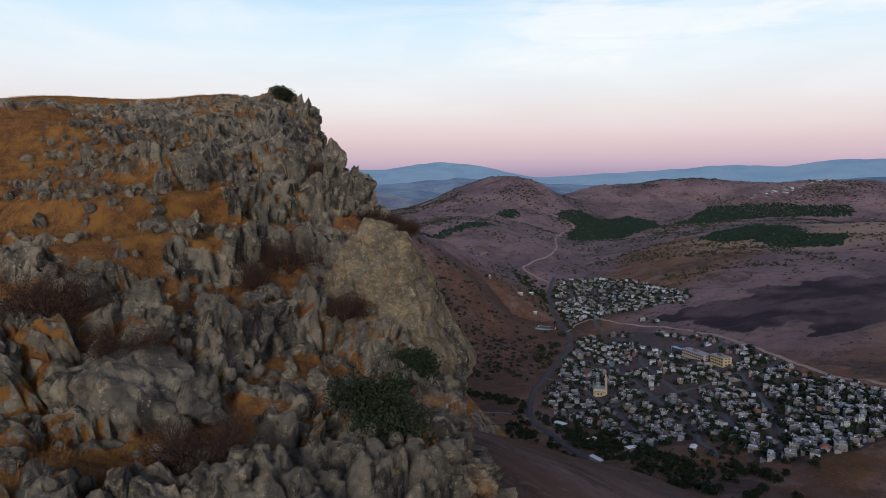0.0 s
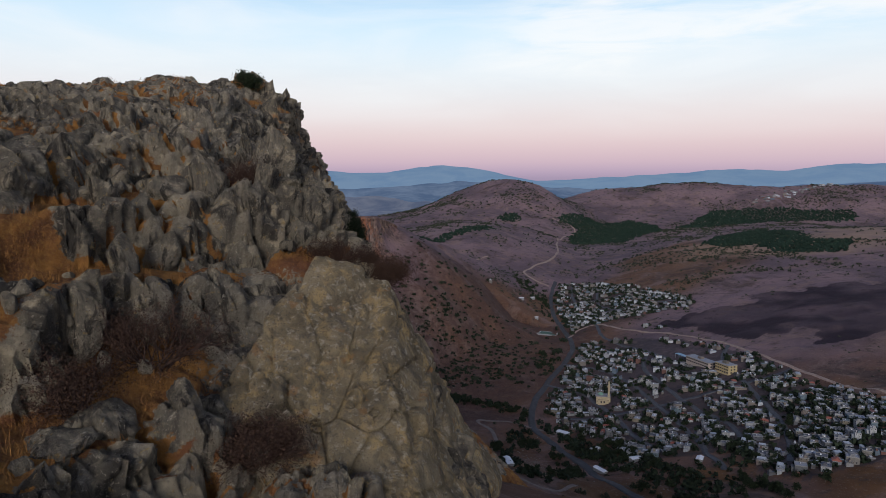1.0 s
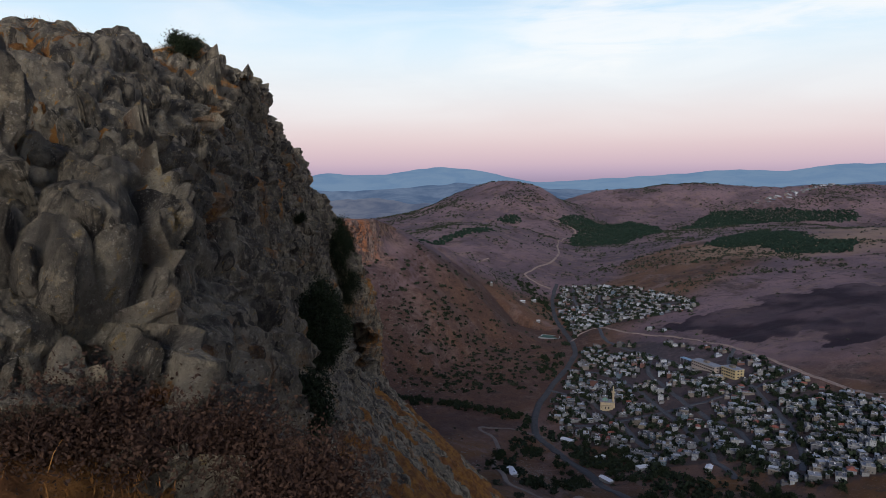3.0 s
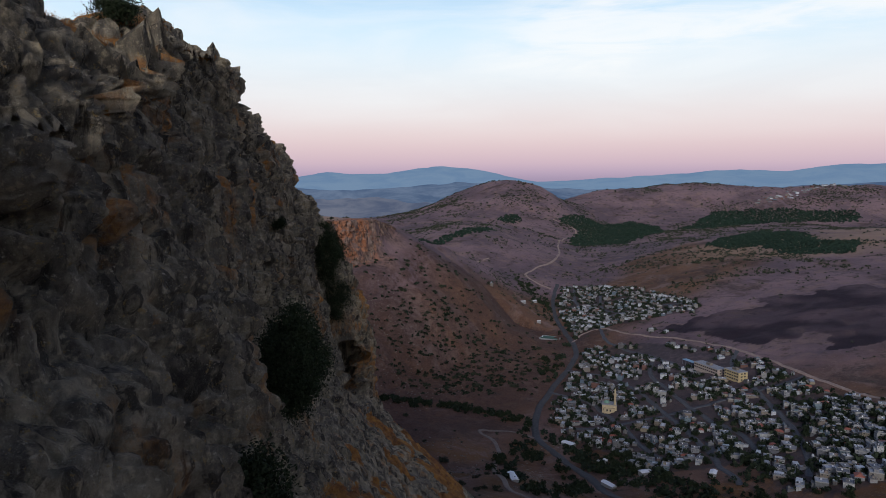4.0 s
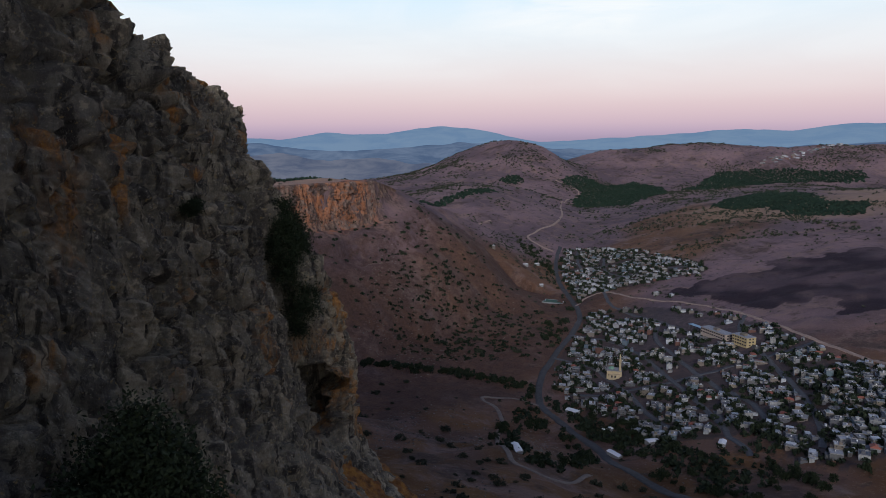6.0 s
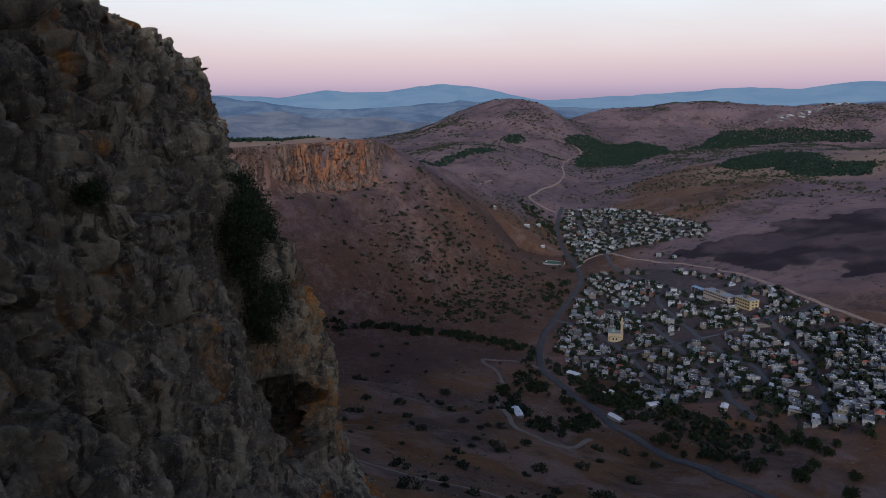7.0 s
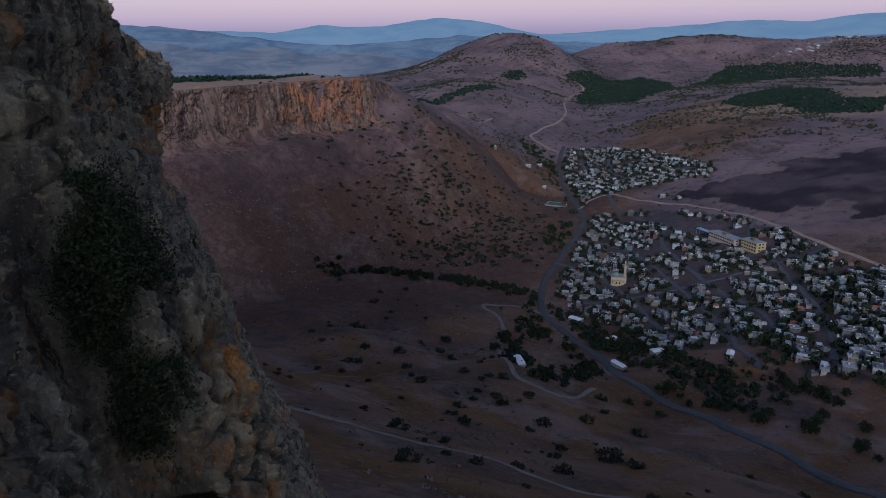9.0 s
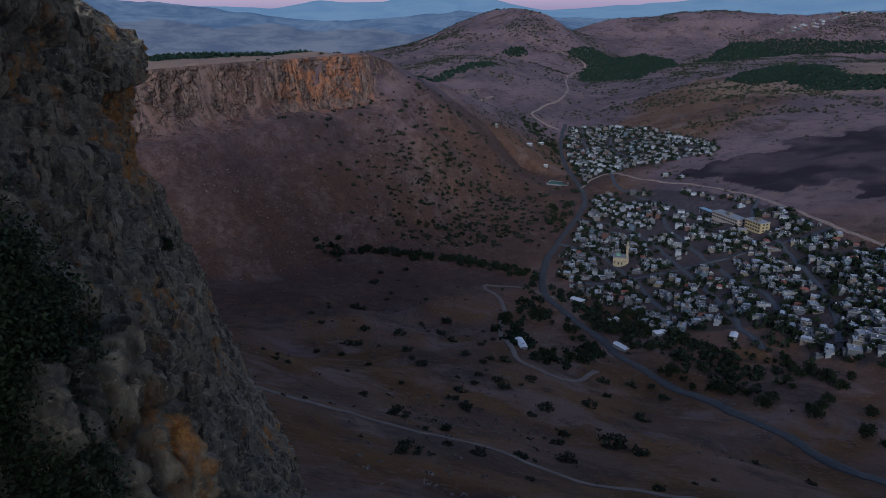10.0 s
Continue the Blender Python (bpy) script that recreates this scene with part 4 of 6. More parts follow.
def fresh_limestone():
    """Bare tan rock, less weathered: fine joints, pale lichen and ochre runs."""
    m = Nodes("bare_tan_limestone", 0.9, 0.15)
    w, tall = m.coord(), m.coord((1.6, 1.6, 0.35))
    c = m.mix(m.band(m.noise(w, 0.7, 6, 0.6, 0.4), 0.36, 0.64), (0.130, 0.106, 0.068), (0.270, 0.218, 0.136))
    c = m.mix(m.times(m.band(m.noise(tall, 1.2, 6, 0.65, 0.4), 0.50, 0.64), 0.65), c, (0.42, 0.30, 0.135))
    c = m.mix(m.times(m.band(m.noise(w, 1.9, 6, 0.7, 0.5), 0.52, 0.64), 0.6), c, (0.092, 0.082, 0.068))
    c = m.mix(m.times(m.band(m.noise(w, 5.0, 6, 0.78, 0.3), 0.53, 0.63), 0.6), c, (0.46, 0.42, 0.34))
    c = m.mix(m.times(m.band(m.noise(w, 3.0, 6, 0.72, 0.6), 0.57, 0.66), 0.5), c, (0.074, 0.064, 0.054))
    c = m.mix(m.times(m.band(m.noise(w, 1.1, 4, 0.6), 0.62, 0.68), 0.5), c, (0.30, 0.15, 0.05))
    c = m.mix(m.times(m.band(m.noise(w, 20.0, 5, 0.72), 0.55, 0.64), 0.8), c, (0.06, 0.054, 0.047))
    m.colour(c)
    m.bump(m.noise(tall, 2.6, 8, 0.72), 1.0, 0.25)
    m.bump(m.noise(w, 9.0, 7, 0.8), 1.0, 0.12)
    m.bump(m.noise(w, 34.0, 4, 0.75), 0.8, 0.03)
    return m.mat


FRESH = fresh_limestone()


# the great slab at the edge of the ledge, one block
def great_slab(at):
    bm = bmesh.new()
    bmesh.ops.create_icosphere(bm, subdivisions=7, radius=1)
    v = np.array([p.co[:] for p in bm.verts])
    n = np.array([(0.224, -0.575, 0.787), (0.88, -0.15, 0.42), (-0.9, 0.05, 0.42), (0.1, 0.95, 0.28), (0.15, -0.9, 0.38), (0.55, -0.55, 0.62), (-0.3, -0.75, 0.6), (0.6, 0.6, 0.5), (0, 0, -1), (0.95, -0.3, -0.1)])
    n /= np.linalg.norm(n, axis=1, keepdims=True)
    h = np.array([2.1, 3.1, 2.4, 4.0, 3.3, 3.3, 3.1, 4.9, 3.5, 4.3])
    reach = h[None] / np.maximum(v @ n.T, 0.05)
    r = -np.log(np.exp(-22 * np.minimum(reach, 9)).sum(1)) / 22
    q = v * r[:, None]
    a1, a2, own, lean = cells(q / np.array([1.3, 2.0, 1.1]) + 5, 31)
    b1, b2, own_b, lean_b = cells(q / np.array([0.42, 0.5, 0.40]), 33)
    pit = step(fractal(q / 0.55, 3, 35), 0.35, 0.8)
    seam = np.abs(fractal(q / np.array([1.6, 1.6, 2.6]) + 3, 3, 39))
    relief = 0.42 * (own - 0.5) + 0.40 * lean - 0.16 * (1 - step(a2 - a1, 0, 0.07)) - 0.16 * (1 - step(seam, 0.0, 0.035)) + 0.09 * lean_b - 0.10 * pit + 0.035 * fractal(q / 0.35, 3, 37)
    q = q + v * relief[:, None]
    for p, c in zip(bm.verts, q):
        p.co = c
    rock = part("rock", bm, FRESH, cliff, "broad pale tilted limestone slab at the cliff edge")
    rock.location = at
    rock.scale = (1.0, 1.0, 1.0)


great_slab((-3.2, 28.6, 258.4))
# the upright slabs above the ledge, and the great blocks at its edge
SLABS = [(-4.1, 35.4, 1.7, 4, 0.3), (-5.6, 35.9, 1.9, 9, -0.2), (-4.4, 33.9, 1.5, 1, 0.5), (-5.9, 33.3, 1.7, 4, 0.1), (-7.4, 33.6, 1.8, 9, 0.9), (-8.6, 32.6, 1.6, 2, 0.4), (-9.8, 31.4, 1.6, 8, 1.3), (-11.4, 29.6, 1.6, 1, 2.0), (-12.2, 27.4, 1.5, 4, 0.6), (-7.8, 30.5, 1.4, 7, 0.2),
         (-8.2, 28.8, 1.5, 5, 1.9), (-8.0, 26.4, 1.2, 9, 0.5), (-10.0, 24.4, 1.5, 1, 2.6), (-11.4, 24.2, 1.3, 2, 0.4), (-8.7, 15.2, 4.2, 2, 0.8), (-7.4, 19.8, 2.6, 1, 1.7), (-9.6, 18.4, 2.4, 7, 0.3), (-4.2, 17.8, 2.2, 8, 0.9), (-6.9, 16.2, 2.6, 0, 1.4), (-6.6, 24.3, 1.5, 2, 1.2), (-5.2, 25.2, 1.3, 5, 2.2)]
for x, y, size, kind, turn in SLABS:
    size = size * 0.44
    ob = new("rock", ROCKS[kind])
    ob.parent = cliff
    ob.matrix_basis = Matrix.Translation((x, y, crown_height(x, y) + 0.25 * size)) @ Euler((-0.15, 0.08, turn)).to_matrix().to_4x4() @ Matrix.Diagonal((size, size, size, 1))


# ---- dry grass ----
STRAW = Nodes("dry_straw", 0.8, 0.2)
STRAW.colour(STRAW.mix(STRAW.island(), (0.11, 0.046, 0.014), (0.29, 0.140, 0.038)))
STRAW = STRAW.mat


def blades(name, spots, per, height, seed, material, spread=0.12):
    """Tufts of bent blades of grass at spots (n, 3), in one mesh."""
    rs = np.random.RandomState(seed)
    n = len(spots) * per
    base = np.repeat(spots, per, 0) + np.c_[rs.normal(0, spread, (n, 2)), np.full(n, -0.03)]
    a = rs.uniform(0, 2 * np.pi, n)
    way = np.c_[np.cos(a), np.sin(a), np.zeros(n)]
    side = np.c_[-np.sin(a), np.cos(a), np.zeros(n)]
    h = height * rs.uniform(0.5, 1.25, n)[:, None]
    w = 0.0055
    lean = rs.uniform(0.3, 1.2, n)[:, None]
    up = np.array([0, 0, 1.0])
    v = np.stack([base - side * w, base + side * w, base + side * w * 0.8 + up * h * 0.55 + way * h * lean * 0.35, base - side * w * 0.8 + up * h * 0.55 + way * h * lean * 0.35, base + up * h + way * h * lean], 1).reshape(-1, 3)
    i = np.arange(n)[:, None] * 5
    tris = np.concatenate([i + [0, 1, 2], i + [0, 2, 3], i + [3, 2, 4]])
    return raw_mesh(name, v, tris, material)


rs = np.random.RandomState(7)
pick = np.where(crown & (soil > 0.7) & (P[:, 1] > 2) & (P[:, 1] < 85) & (dist_back < 40) & (move < 0.25))[0]
cell_area = np.clip(dist_back[pick], 0.6, 40) ** 0.667 * np.where(P[pick, 1] < 46, 0.107, 0.18)
pick = rs.choice(pick, 13000, False, cell_area / cell_area.sum())
tagged(new("dry_grass", blades("dry_grass", P[pick], 15, 0.22, 9, STRAW, 0.20)), "tufts of dry golden grass between the rocks", "grass", kind="stuff")


# ---- shrubs and trees ----
BARK = plain("grey_bark", (0.075, 0.055, 0.045), (0.13, 0.10, 0.08), 6, 0.9)
TWIG = Nodes("dry_twigs", 0.9, 0.1)
TWIG.colour(TWIG.mix(TWIG.island(), (0.028, 0.018, 0.016), (0.065, 0.040, 0.032)))
TWIG = TWIG.mat


def leaf_mat(name, dark, light):
    m = Nodes(name, 0.75, 0.08)
    m.colour(m.mix(m.island(), dark, light))
    return m.mat


LEAF_DARK = leaf_mat("dark_evergreen_leaves", (0.010, 0.015, 0.009), (0.026, 0.036, 0.018))
LEAF_DRY = leaf_mat("sparse_brown_leaves", (0.030, 0.018, 0.014), (0.062, 0.036, 0.025))
LEAF_OLIVE = leaf_mat("dusty_green_leaves", (0.020, 0.026, 0.018), (0.052, 0.058, 0.038))


def tube(a, b, ra, rb, sides=3):
    """A tapering stick: points and triangles."""
    d = b - a
    d = d / (np.linalg.norm(d) + 1e-9)
    s = np.cross(d, (0.3, 0.5, 0.81))
    s /= np.linalg.norm(s) + 1e-9
    t = np.cross(d, s)
    k = np.arange(sides) * 2 * np.pi / sides
    ring = np.cos(k)[:, None] * s + np.sin(k)[:, None] * t
    v = np.concatenate([a + ra * ring, b + rb * ring])
    f = [(i, (i + 1) % sides, sides + (i + 1) % sides) for i in range(sides)] + [(i, sides + (i + 1) % sides, sides + i) for i in range(sides)]
    return v, np.array(f)


def branching(seed, reach, tall, limbs, depth, radius):
    """Limbs that fork outwards and upwards from the ground; the sticks and the tips."""
    rs = np.random.RandomState(seed)
    sticks, tips = [], []

    def grow(a, way, length, r, left):
        way = way / np.linalg.norm(way)
        b = a + way * length
        sticks.append((a, b, r, r * 0.65))
        if left == 0:
            tips.append(b)
            return
        for _ in range(rs.randint(2, 4)):
            grow(a + way * length * rs.uniform(0.6, 1.0), way + rs.normal(0, 0.45, 3) + np.array([0, 0, 0.12]), length * rs.uniform(0.55, 0.85), r * 0.62, left - 1)

    for k in range(limbs):
        a = rs.uniform(0, 2 * np.pi)
        grow(np.array([rs.normal(0, 0.05 * reach), rs.normal(0, 0.05 * reach), -0.1]), np.array([np.cos(a) * reach, np.sin(a) * reach, tall * rs.uniform(0.6, 1.3)]), rs.uniform(0.32, 0.5) * max(reach, tall), radius, depth)
    return sticks, np.array(tips)


def sticks_mesh(name, sticks, material, sides=3):
    vs, fs, at = [], [], 0
    for a, b, ra, rb in sticks:
        v, f = tube(a, b, ra, rb, sides)
        vs.append(v)
        fs.append(f + at)
        at += len(v)
    return raw_mesh(name, np.concatenate(vs), np.concatenate(fs), material, True)


def leaves_mesh(name, centres, size, seed, material, per, spread):
    """Small folded leaves scattered round the tips of the twigs."""
    rs = np.random.RandomState(seed)
    c = np.repeat(centres, per, 0)
    c = c + rs.normal(0, spread, c.shape)
    n = len(c)
    d = rs.normal(size=(n, 3))
    d /= np.linalg.norm(d, axis=1, keepdims=True)
    e = np.cross(d, rs.normal(size=(n, 3)))
    e /= np.linalg.norm(e, axis=1, keepdims=True)
    s = size * rs.uniform(0.6, 1.4, n)[:, None]
    v = np.stack([c - d * s, c + e * s * 0.5, c + d * s, c - e * s * 0.5], 1).reshape(-1, 3)
    i = np.arange(n)[:, None] * 4
    return raw_mesh(name, v, np.concatenate([i + [0, 1, 2], i + [0, 2, 3]]), material)


def shrub(name, at, reach, tall, seed, label, leafy, limbs=9, depth=4):
    """A shrub of forked stems, bare or thinly leaved."""
    root = new(name)
    root.location = at
    tagged(root, label, "shrub")
    sticks, tips = branching(seed, reach, tall, limbs, depth, 0.035)
    part_mesh("stem", sticks_mesh("stem", sticks, TWIG if leafy is not LEAF_DARK else BARK), root)
    if leafy:
        part_mesh("foliage", leaves_mesh("foliage", tips, 0.06 if leafy is LEAF_DARK else 0.022, seed, leafy, 22 if leafy is LEAF_DARK else 12, 0.18), root)
    return root


for (x, y), reach, tall, seed in [((-6.6, 27.0), 1.8, 1.5, 1), ((-6.6, 34.9), 1.1, 1.0, 2), ((-2.4, 34.0), 0.85, 0.7, 3), ((-3.8, 25.6), 1.2, 1.0, 4), ((-12.0, 17.5), 1.8, 1.4, 5), ((-5.9, 13.2), 1.6, 1.2, 6), ((-3.6, 33.6), 0.7, 0.6, 7), ((-1.4, 33.6), 0.7, 0.6, 8), ((-9.2, 16.6), 1.3, 1.0, 9), ((-7.4, 24.8), 1.3, 1.1, 10)]:
    shrub("dry_shrub", (x, y, crown_height(x, y) - 0.15), reach, tall, seed, "leafless brown thorny shrub among limestone rocks", LEAF_DRY, 26)
shrub("green_shrub", (-1.7, 17.0, crown_height(-1.7, 17.0) - 0.1), 1.5, 1.8, 11, "dense dark green shrub at the cliff edge", LEAF_DARK, 10)
shrub("green_shrub", (-0.6, 23.2, crown_height(-0.6, 23.2) - 0.1), 0.9, 1.1, 12, "dark green shrub rooted in the cliff", LEAF_DARK, 8)
shrub("green_shrub", (-17.4, 74.8, crown_height(-17.4, 74.8) + 0.2), 0.9, 1.4, 13, "round dark green shrub on the summit rocks", LEAF_DARK, 9)
shrub("green_shrub", (-15.4, 101.4, 261.3), 0.5, 0.5, 14, "small dark shrub in a crack of the cliff", LEAF_DARK, 6)
shrub("green_shrub", (-27.5, 160.5, 244.0), 1.3, 1.2, 15, "dark green shrub at the foot of the pillar", LEAF_DARK, 9)


def cliff_tree(at, size, seed, label, count=230):
    """An evergreen that clings to the cliff: bent trunk, spread limbs, thick uneven crown."""
    root = new("cliff_tree")
    root.location = at
    tagged(root, label, "tree")
    rs = np.random.RandomState(seed)
    sticks, _ = branching(seed, 0.5 * size[0], 0.5 * size[1], 7, 3, 0.12)
    trunk = [(np.array([-1.6, 0, -0.9 * size[1]]), np.array([-0.5, 0, -0.4 * size[1]]), 0.26, 0.2), (np.array([-0.5, 0, -0.4 * size[1]]), np.array([0, 0, 0.2]), 0.2, 0.13)]
    part_mesh("trunk", sticks_mesh("trunk", trunk, BARK, 7), root)
    part_mesh("branchwork", sticks_mesh("branchwork", sticks, BARK, 4), root)
    d = rs.normal(size=(count, 3))
    d /= np.linalg.norm(d, axis=1, keepdims=True)
    lump = 1 + 0.30 * fractal(d * 1.6 + seed, 2, seed)
    c = d * (rs.uniform(0.25, 1, (count, 1)) ** 0.45) * lump[:, None] * np.array([size[0] * 0.8, size[0], size[1]])
    part_mesh("crown", leaves_mesh("crown", c, 0.085, seed, LEAF_DARK, 95, 0.30), root)
    return root


cliff_tree((-13.3, 117.2, 256.6), (2.3, 3.3), 31, "large dark evergreen tree rooted in a gully of the cliff", 300)
cliff_tree((-12.5, 117.0, 252.2), (1.6, 2.6), 32, "dark evergreen bush below the tree in the gully", 150)
cliff_tree((-9.6, 80.0, 253.9), (2.5, 3.4), 33, "tall dark evergreen tree against the cliff foot", 360)
cliff_tree((-7.0, 61.0, 253.6), (1.5, 2.2), 35, "dark evergreen bush on the cliff", 160)


# ---- roads and tracks ----
def land_at(x, y):
    return float(ground_z(np.array([x]), np.array([y]))[0])


ASPHALT = plain("worn_asphalt", (0.034, 0.034, 0.036), (0.054, 0.053, 0.055), 0.4, 0.85, lift=0.2)
LANE = plain("village_street_asphalt", (0.048, 0.050, 0.056), (0.075, 0.077, 0.083), 0.5, 0.88, lift=0.2)
DUST = plain("pale_dust_track", (0.20, 0.145, 0.12), (0.29, 0.215, 0.175), 0.3, 0.95, lift=0.4)
PATH_DUST = plain("grey_dust_path", (0.12, 0.095, 0.08), (0.17, 0.135, 0.115), 0.3, 0.95, lift=0.4)


def smooth_line(points, gap):
    """A rounded line through the corners, with points every gap metres."""
    p = np.array(points, float)
    d = np.r_[0, np.cumsum(np.hypot(*np.diff(p, axis=0).T))]
    at = np.linspace(0, d[-1], max(3, int(d[-1] / gap)))
    return np.stack([eased(at, d, p[:, 0]), eased(at, d, p[:, 1])], -1)


def ribbon(name, points, width, material, label, lift=0.35, gap=6.0, kind="structure"):
    """A road that lies on the land, with its edges let into it."""
    line = smooth_line(points, gap)
    way = np.gradient(line, axis=0)
    way /= np.linalg.norm(way, axis=1, keepdims=True)
    side = np.stack([way[:, 1], -way[:, 0]], -1)
    rows, wob = [], 0.12 * width * fractal(flat(line[:, 0], line[:, 1], 25), 2, 301)
    mid = ground_z(line[:, 0], line[:, 1])
    for k, (off, up) in enumerate([(-0.56, -1.4), (-0.5, 0.0), (-0.17, 0.06), (0.17, 0.06), (0.5, 0.0), (0.56, -1.4)]):
        q = line + side * (off * width + wob * (abs(off) > 0.4))[:, None]
        z = np.maximum(ground_z(q[:, 0], q[:, 1]), mid - 0.2) if up >= 0 else ground_z(q[:, 0], q[:, 1])
        rows.append(np.c_[q, z + lift + up])
    mesh = grid_mesh(name, len(rows), len(line), np.concatenate(rows))
    mesh.materials.append(material)
    return tagged(new(name, mesh), label, "road", kind=kind)


MAIN_ROAD = [(252, 1520), (232, 1440), (216, 1349), (207, 1246), (204, 1148), (203, 1072), (196, 1020), (168, 939), (131, 851), (110, 795), (99, 740), (97, 690), (110, 648), (127, 597), (131, 540), (146, 487), (163, 438), (176, 402), (183, 370), (190, 330), (204, 270), (230, 190)]
NORTH_TRACK = [(204, 1090), (232, 1130), (258, 1140), (280, 1090), (302, 1049), (337, 998), (360, 952), (378, 896), (390, 835), (397, 777), (404, 735), (412, 690), (425, 620), (440, 540)]
HILL_TRACK = [(412, 2570), (453, 2540), (478, 2480), (455, 2410), (398, 2287), (340, 2040), (318, 1882), (264, 1703), (212, 1608), (186, 1549), (195, 1508), (232, 1480)]
STREETS = [[(243, 643), (236, 608), (228, 574), (228, 552), (225, 532)], [(258, 1140), (252, 1060), (262, 1000), (285, 940), (300, 880), (296, 830)], [(168, 939), (205, 905), (228, 850), (236, 780), (240, 700), (236, 640), (232, 590)], [(131, 851), (160, 830), (182, 775), (190, 710), (192, 650), (196, 610)], [(285, 940), (262, 880), (262, 800), (268, 720), (276, 650), (268, 600)],
           [(378, 896), (352, 850), (340, 770), (330, 700), (312, 620), (290, 560), (270, 520)], [(131, 740), (160, 735), (192, 740), (262, 745), (335, 750), (395, 765)], [(204, 1200), (250, 1215), (310, 1225), (370, 1210), (412, 1190)], [(216, 1349), (262, 1340), (320, 1330), (375, 1330)], [(262, 1340), (270, 1420), (285, 1490)], [(310, 1225), (300, 1290), (318, 1400)]]
CEMETERY_LANE = [(112, 690), (75, 722), (40, 728), (52, 690), (53, 658), (46, 617), (43, 560), (44, 512), (50, 478), (72, 470), (100, 500)]
SLOPE_PATH = [(-70, 300), (-30, 296), (0, 292), (32, 275), (70, 262), (110, 246), (160, 236)]
ribbon("road", MAIN_ROAD, 7.5, ASPHALT, "two-lane grey asphalt road winding along the valley")
ribbon("dirt_track", NORTH_TRACK, 4.2, DUST, "pale dusty track along the upper edge of the village")
ribbon("dirt_track", HILL_TRACK, 5.0, DUST, "pale winding dirt track climbing the far hillside", gap=10)
for line in STREETS:
    ribbon("street", line, 5.0, LANE, "narrow grey street between the village houses")
ribbon("dirt_track", CEMETERY_LANE, 4.0, PATH_DUST, "grey dirt lane round the walled cemetery")
ribbon("footpath", SLOPE_PATH, 2.6, PATH_DUST, "faint stony footpath across the dry slope", gap=4)
ribbon("dirt_track", [(-110, 1290), (-60, 1325), (-15, 1450), (40, 1560), (110, 1640)], 4.0, DUST, "short pale track on the mesa's shoulder", gap=8)


# ---- the village ----
def many(name, colours, rough=0.85, scale=0.8):
    """Painted or rendered walls: each house draws its own colour, weathered in streaks."""
    m = Nodes(name, rough, 0.25)
    ramp = m.tree.nodes.new("ShaderNodeValToRGB")
    ramp.color_ramp.interpolation = "CONSTANT"
    while len(ramp.color_ramp.elements) < len(colours):
        ramp.color_ramp.elements.new(0.5)
    for k, (stop, colour) in enumerate(zip(ramp.color_ramp.elements, colours)):
        stop.position, stop.color = k / len(colours), (*colour, 1)
    m.link(m.chance(), ramp.inputs[0])
    w = m.coord((1, 1, 0.3))
    c = m.mix(m.times(m.band(m.noise(w, scale, 5, 0.65), 0.42, 0.7), 0.5), ramp.outputs[0], (0.11, 0.10, 0.095))
    c = m.mix(1.0, c, (0.56, 0.585, 0.61), "MULTIPLY")
    m.colour(c)
    m.bump(m.noise(m.coord(), 6, 4), 0.25, 0.03)
    return m.mat


WALL = many("rendered_house_walls", [(0.36, 0.35, 0.34), (0.25, 0.225, 0.20), (0.18, 0.18, 0.185), (0.52, 0.52, 0.52), (0.23, 0.19, 0.15), (0.29, 0.29, 0.31), (0.14, 0.14, 0.16), (0.26, 0.21, 0.18), (0.42, 0.41, 0.40), (0.19, 0.25, 0.29), (0.34, 0.28, 0.20)])
# roofs paler and bluer than the walls: sky light put into the coating
ROOF = many("skylit_roof_coating", [(0.36, 0.38, 0.42), (0.50, 0.52, 0.57), (0.24, 0.25, 0.28), (0.70, 0.72, 0.76), (0.30, 0.30, 0.31), (0.18, 0.18, 0.20), (0.42, 0.43, 0.46)])
TIN = many("corrugated_roof_sheets", [(0.62, 0.64, 0.68), (0.70, 0.72, 0.76), (0.34, 0.36, 0.40), (0.55, 0.60, 0.66), (0.30, 0.12, 0.09)], 0.55)
TILE = plain("red_roof_tiles", (0.17, 0.060, 0.045), (0.25, 0.090, 0.065), 2.0, 0.8)
GLASS = plain("dark_window_glass", (0.02, 0.023, 0.028), (0.035, 0.04, 0.05), 1.0, 0.25)
TANK = plain("white_water_tank", (0.48, 0.50, 0.54), (0.62, 0.63, 0.67), 2.0, 0.5)
PANEL = plain("solar_panel", (0.02, 0.03, 0.06), (0.035, 0.05, 0.09), 2.0, 0.2)
RAIL = plain("pale_concrete_trim", (0.16, 0.165, 0.17), (0.25, 0.25, 0.255), 2.0, 0.85)
CREAM = plain("cream_plaster", (0.30, 0.245, 0.16), (0.38, 0.315, 0.21), 0.8, 0.85)
YELLOW = plain("yellow_plaster", (0.30, 0.235, 0.13), (0.37, 0.30, 0.17), 0.8, 0.8)
PINK = plain("pinkish_plaster", (0.26, 0.215, 0.19), (0.32, 0.27, 0.24), 0.8, 0.85)
BLUE = plain("light_blue_sheet", (0.14, 0.25, 0.36), (0.20, 0.32, 0.42), 1.0, 0.5)
GREEN = plain("green_sports_surface", (0.03, 0.075, 0.055), (0.045, 0.10, 0.07), 0.6, 0.8)
DOME = plain("green_dome_paint", (0.12, 0.22, 0.17), (0.18, 0.29, 0.22), 1.0, 0.6)
WHITE = plain("white_paint", (0.52, 0.54, 0.57), (0.62, 0.63, 0.65), 1.0, 0.7)


def box_part(name, corners, material, parent, label="", bevel=0.0):
    bm = bmesh.new()
    box(bm, *corners)
    if bevel:
        bmesh.ops.bevel(bm, geom=bm.edges[:], offset=bevel, segments=1, affect="EDGES")
    return part(name, bm, material, parent, label)


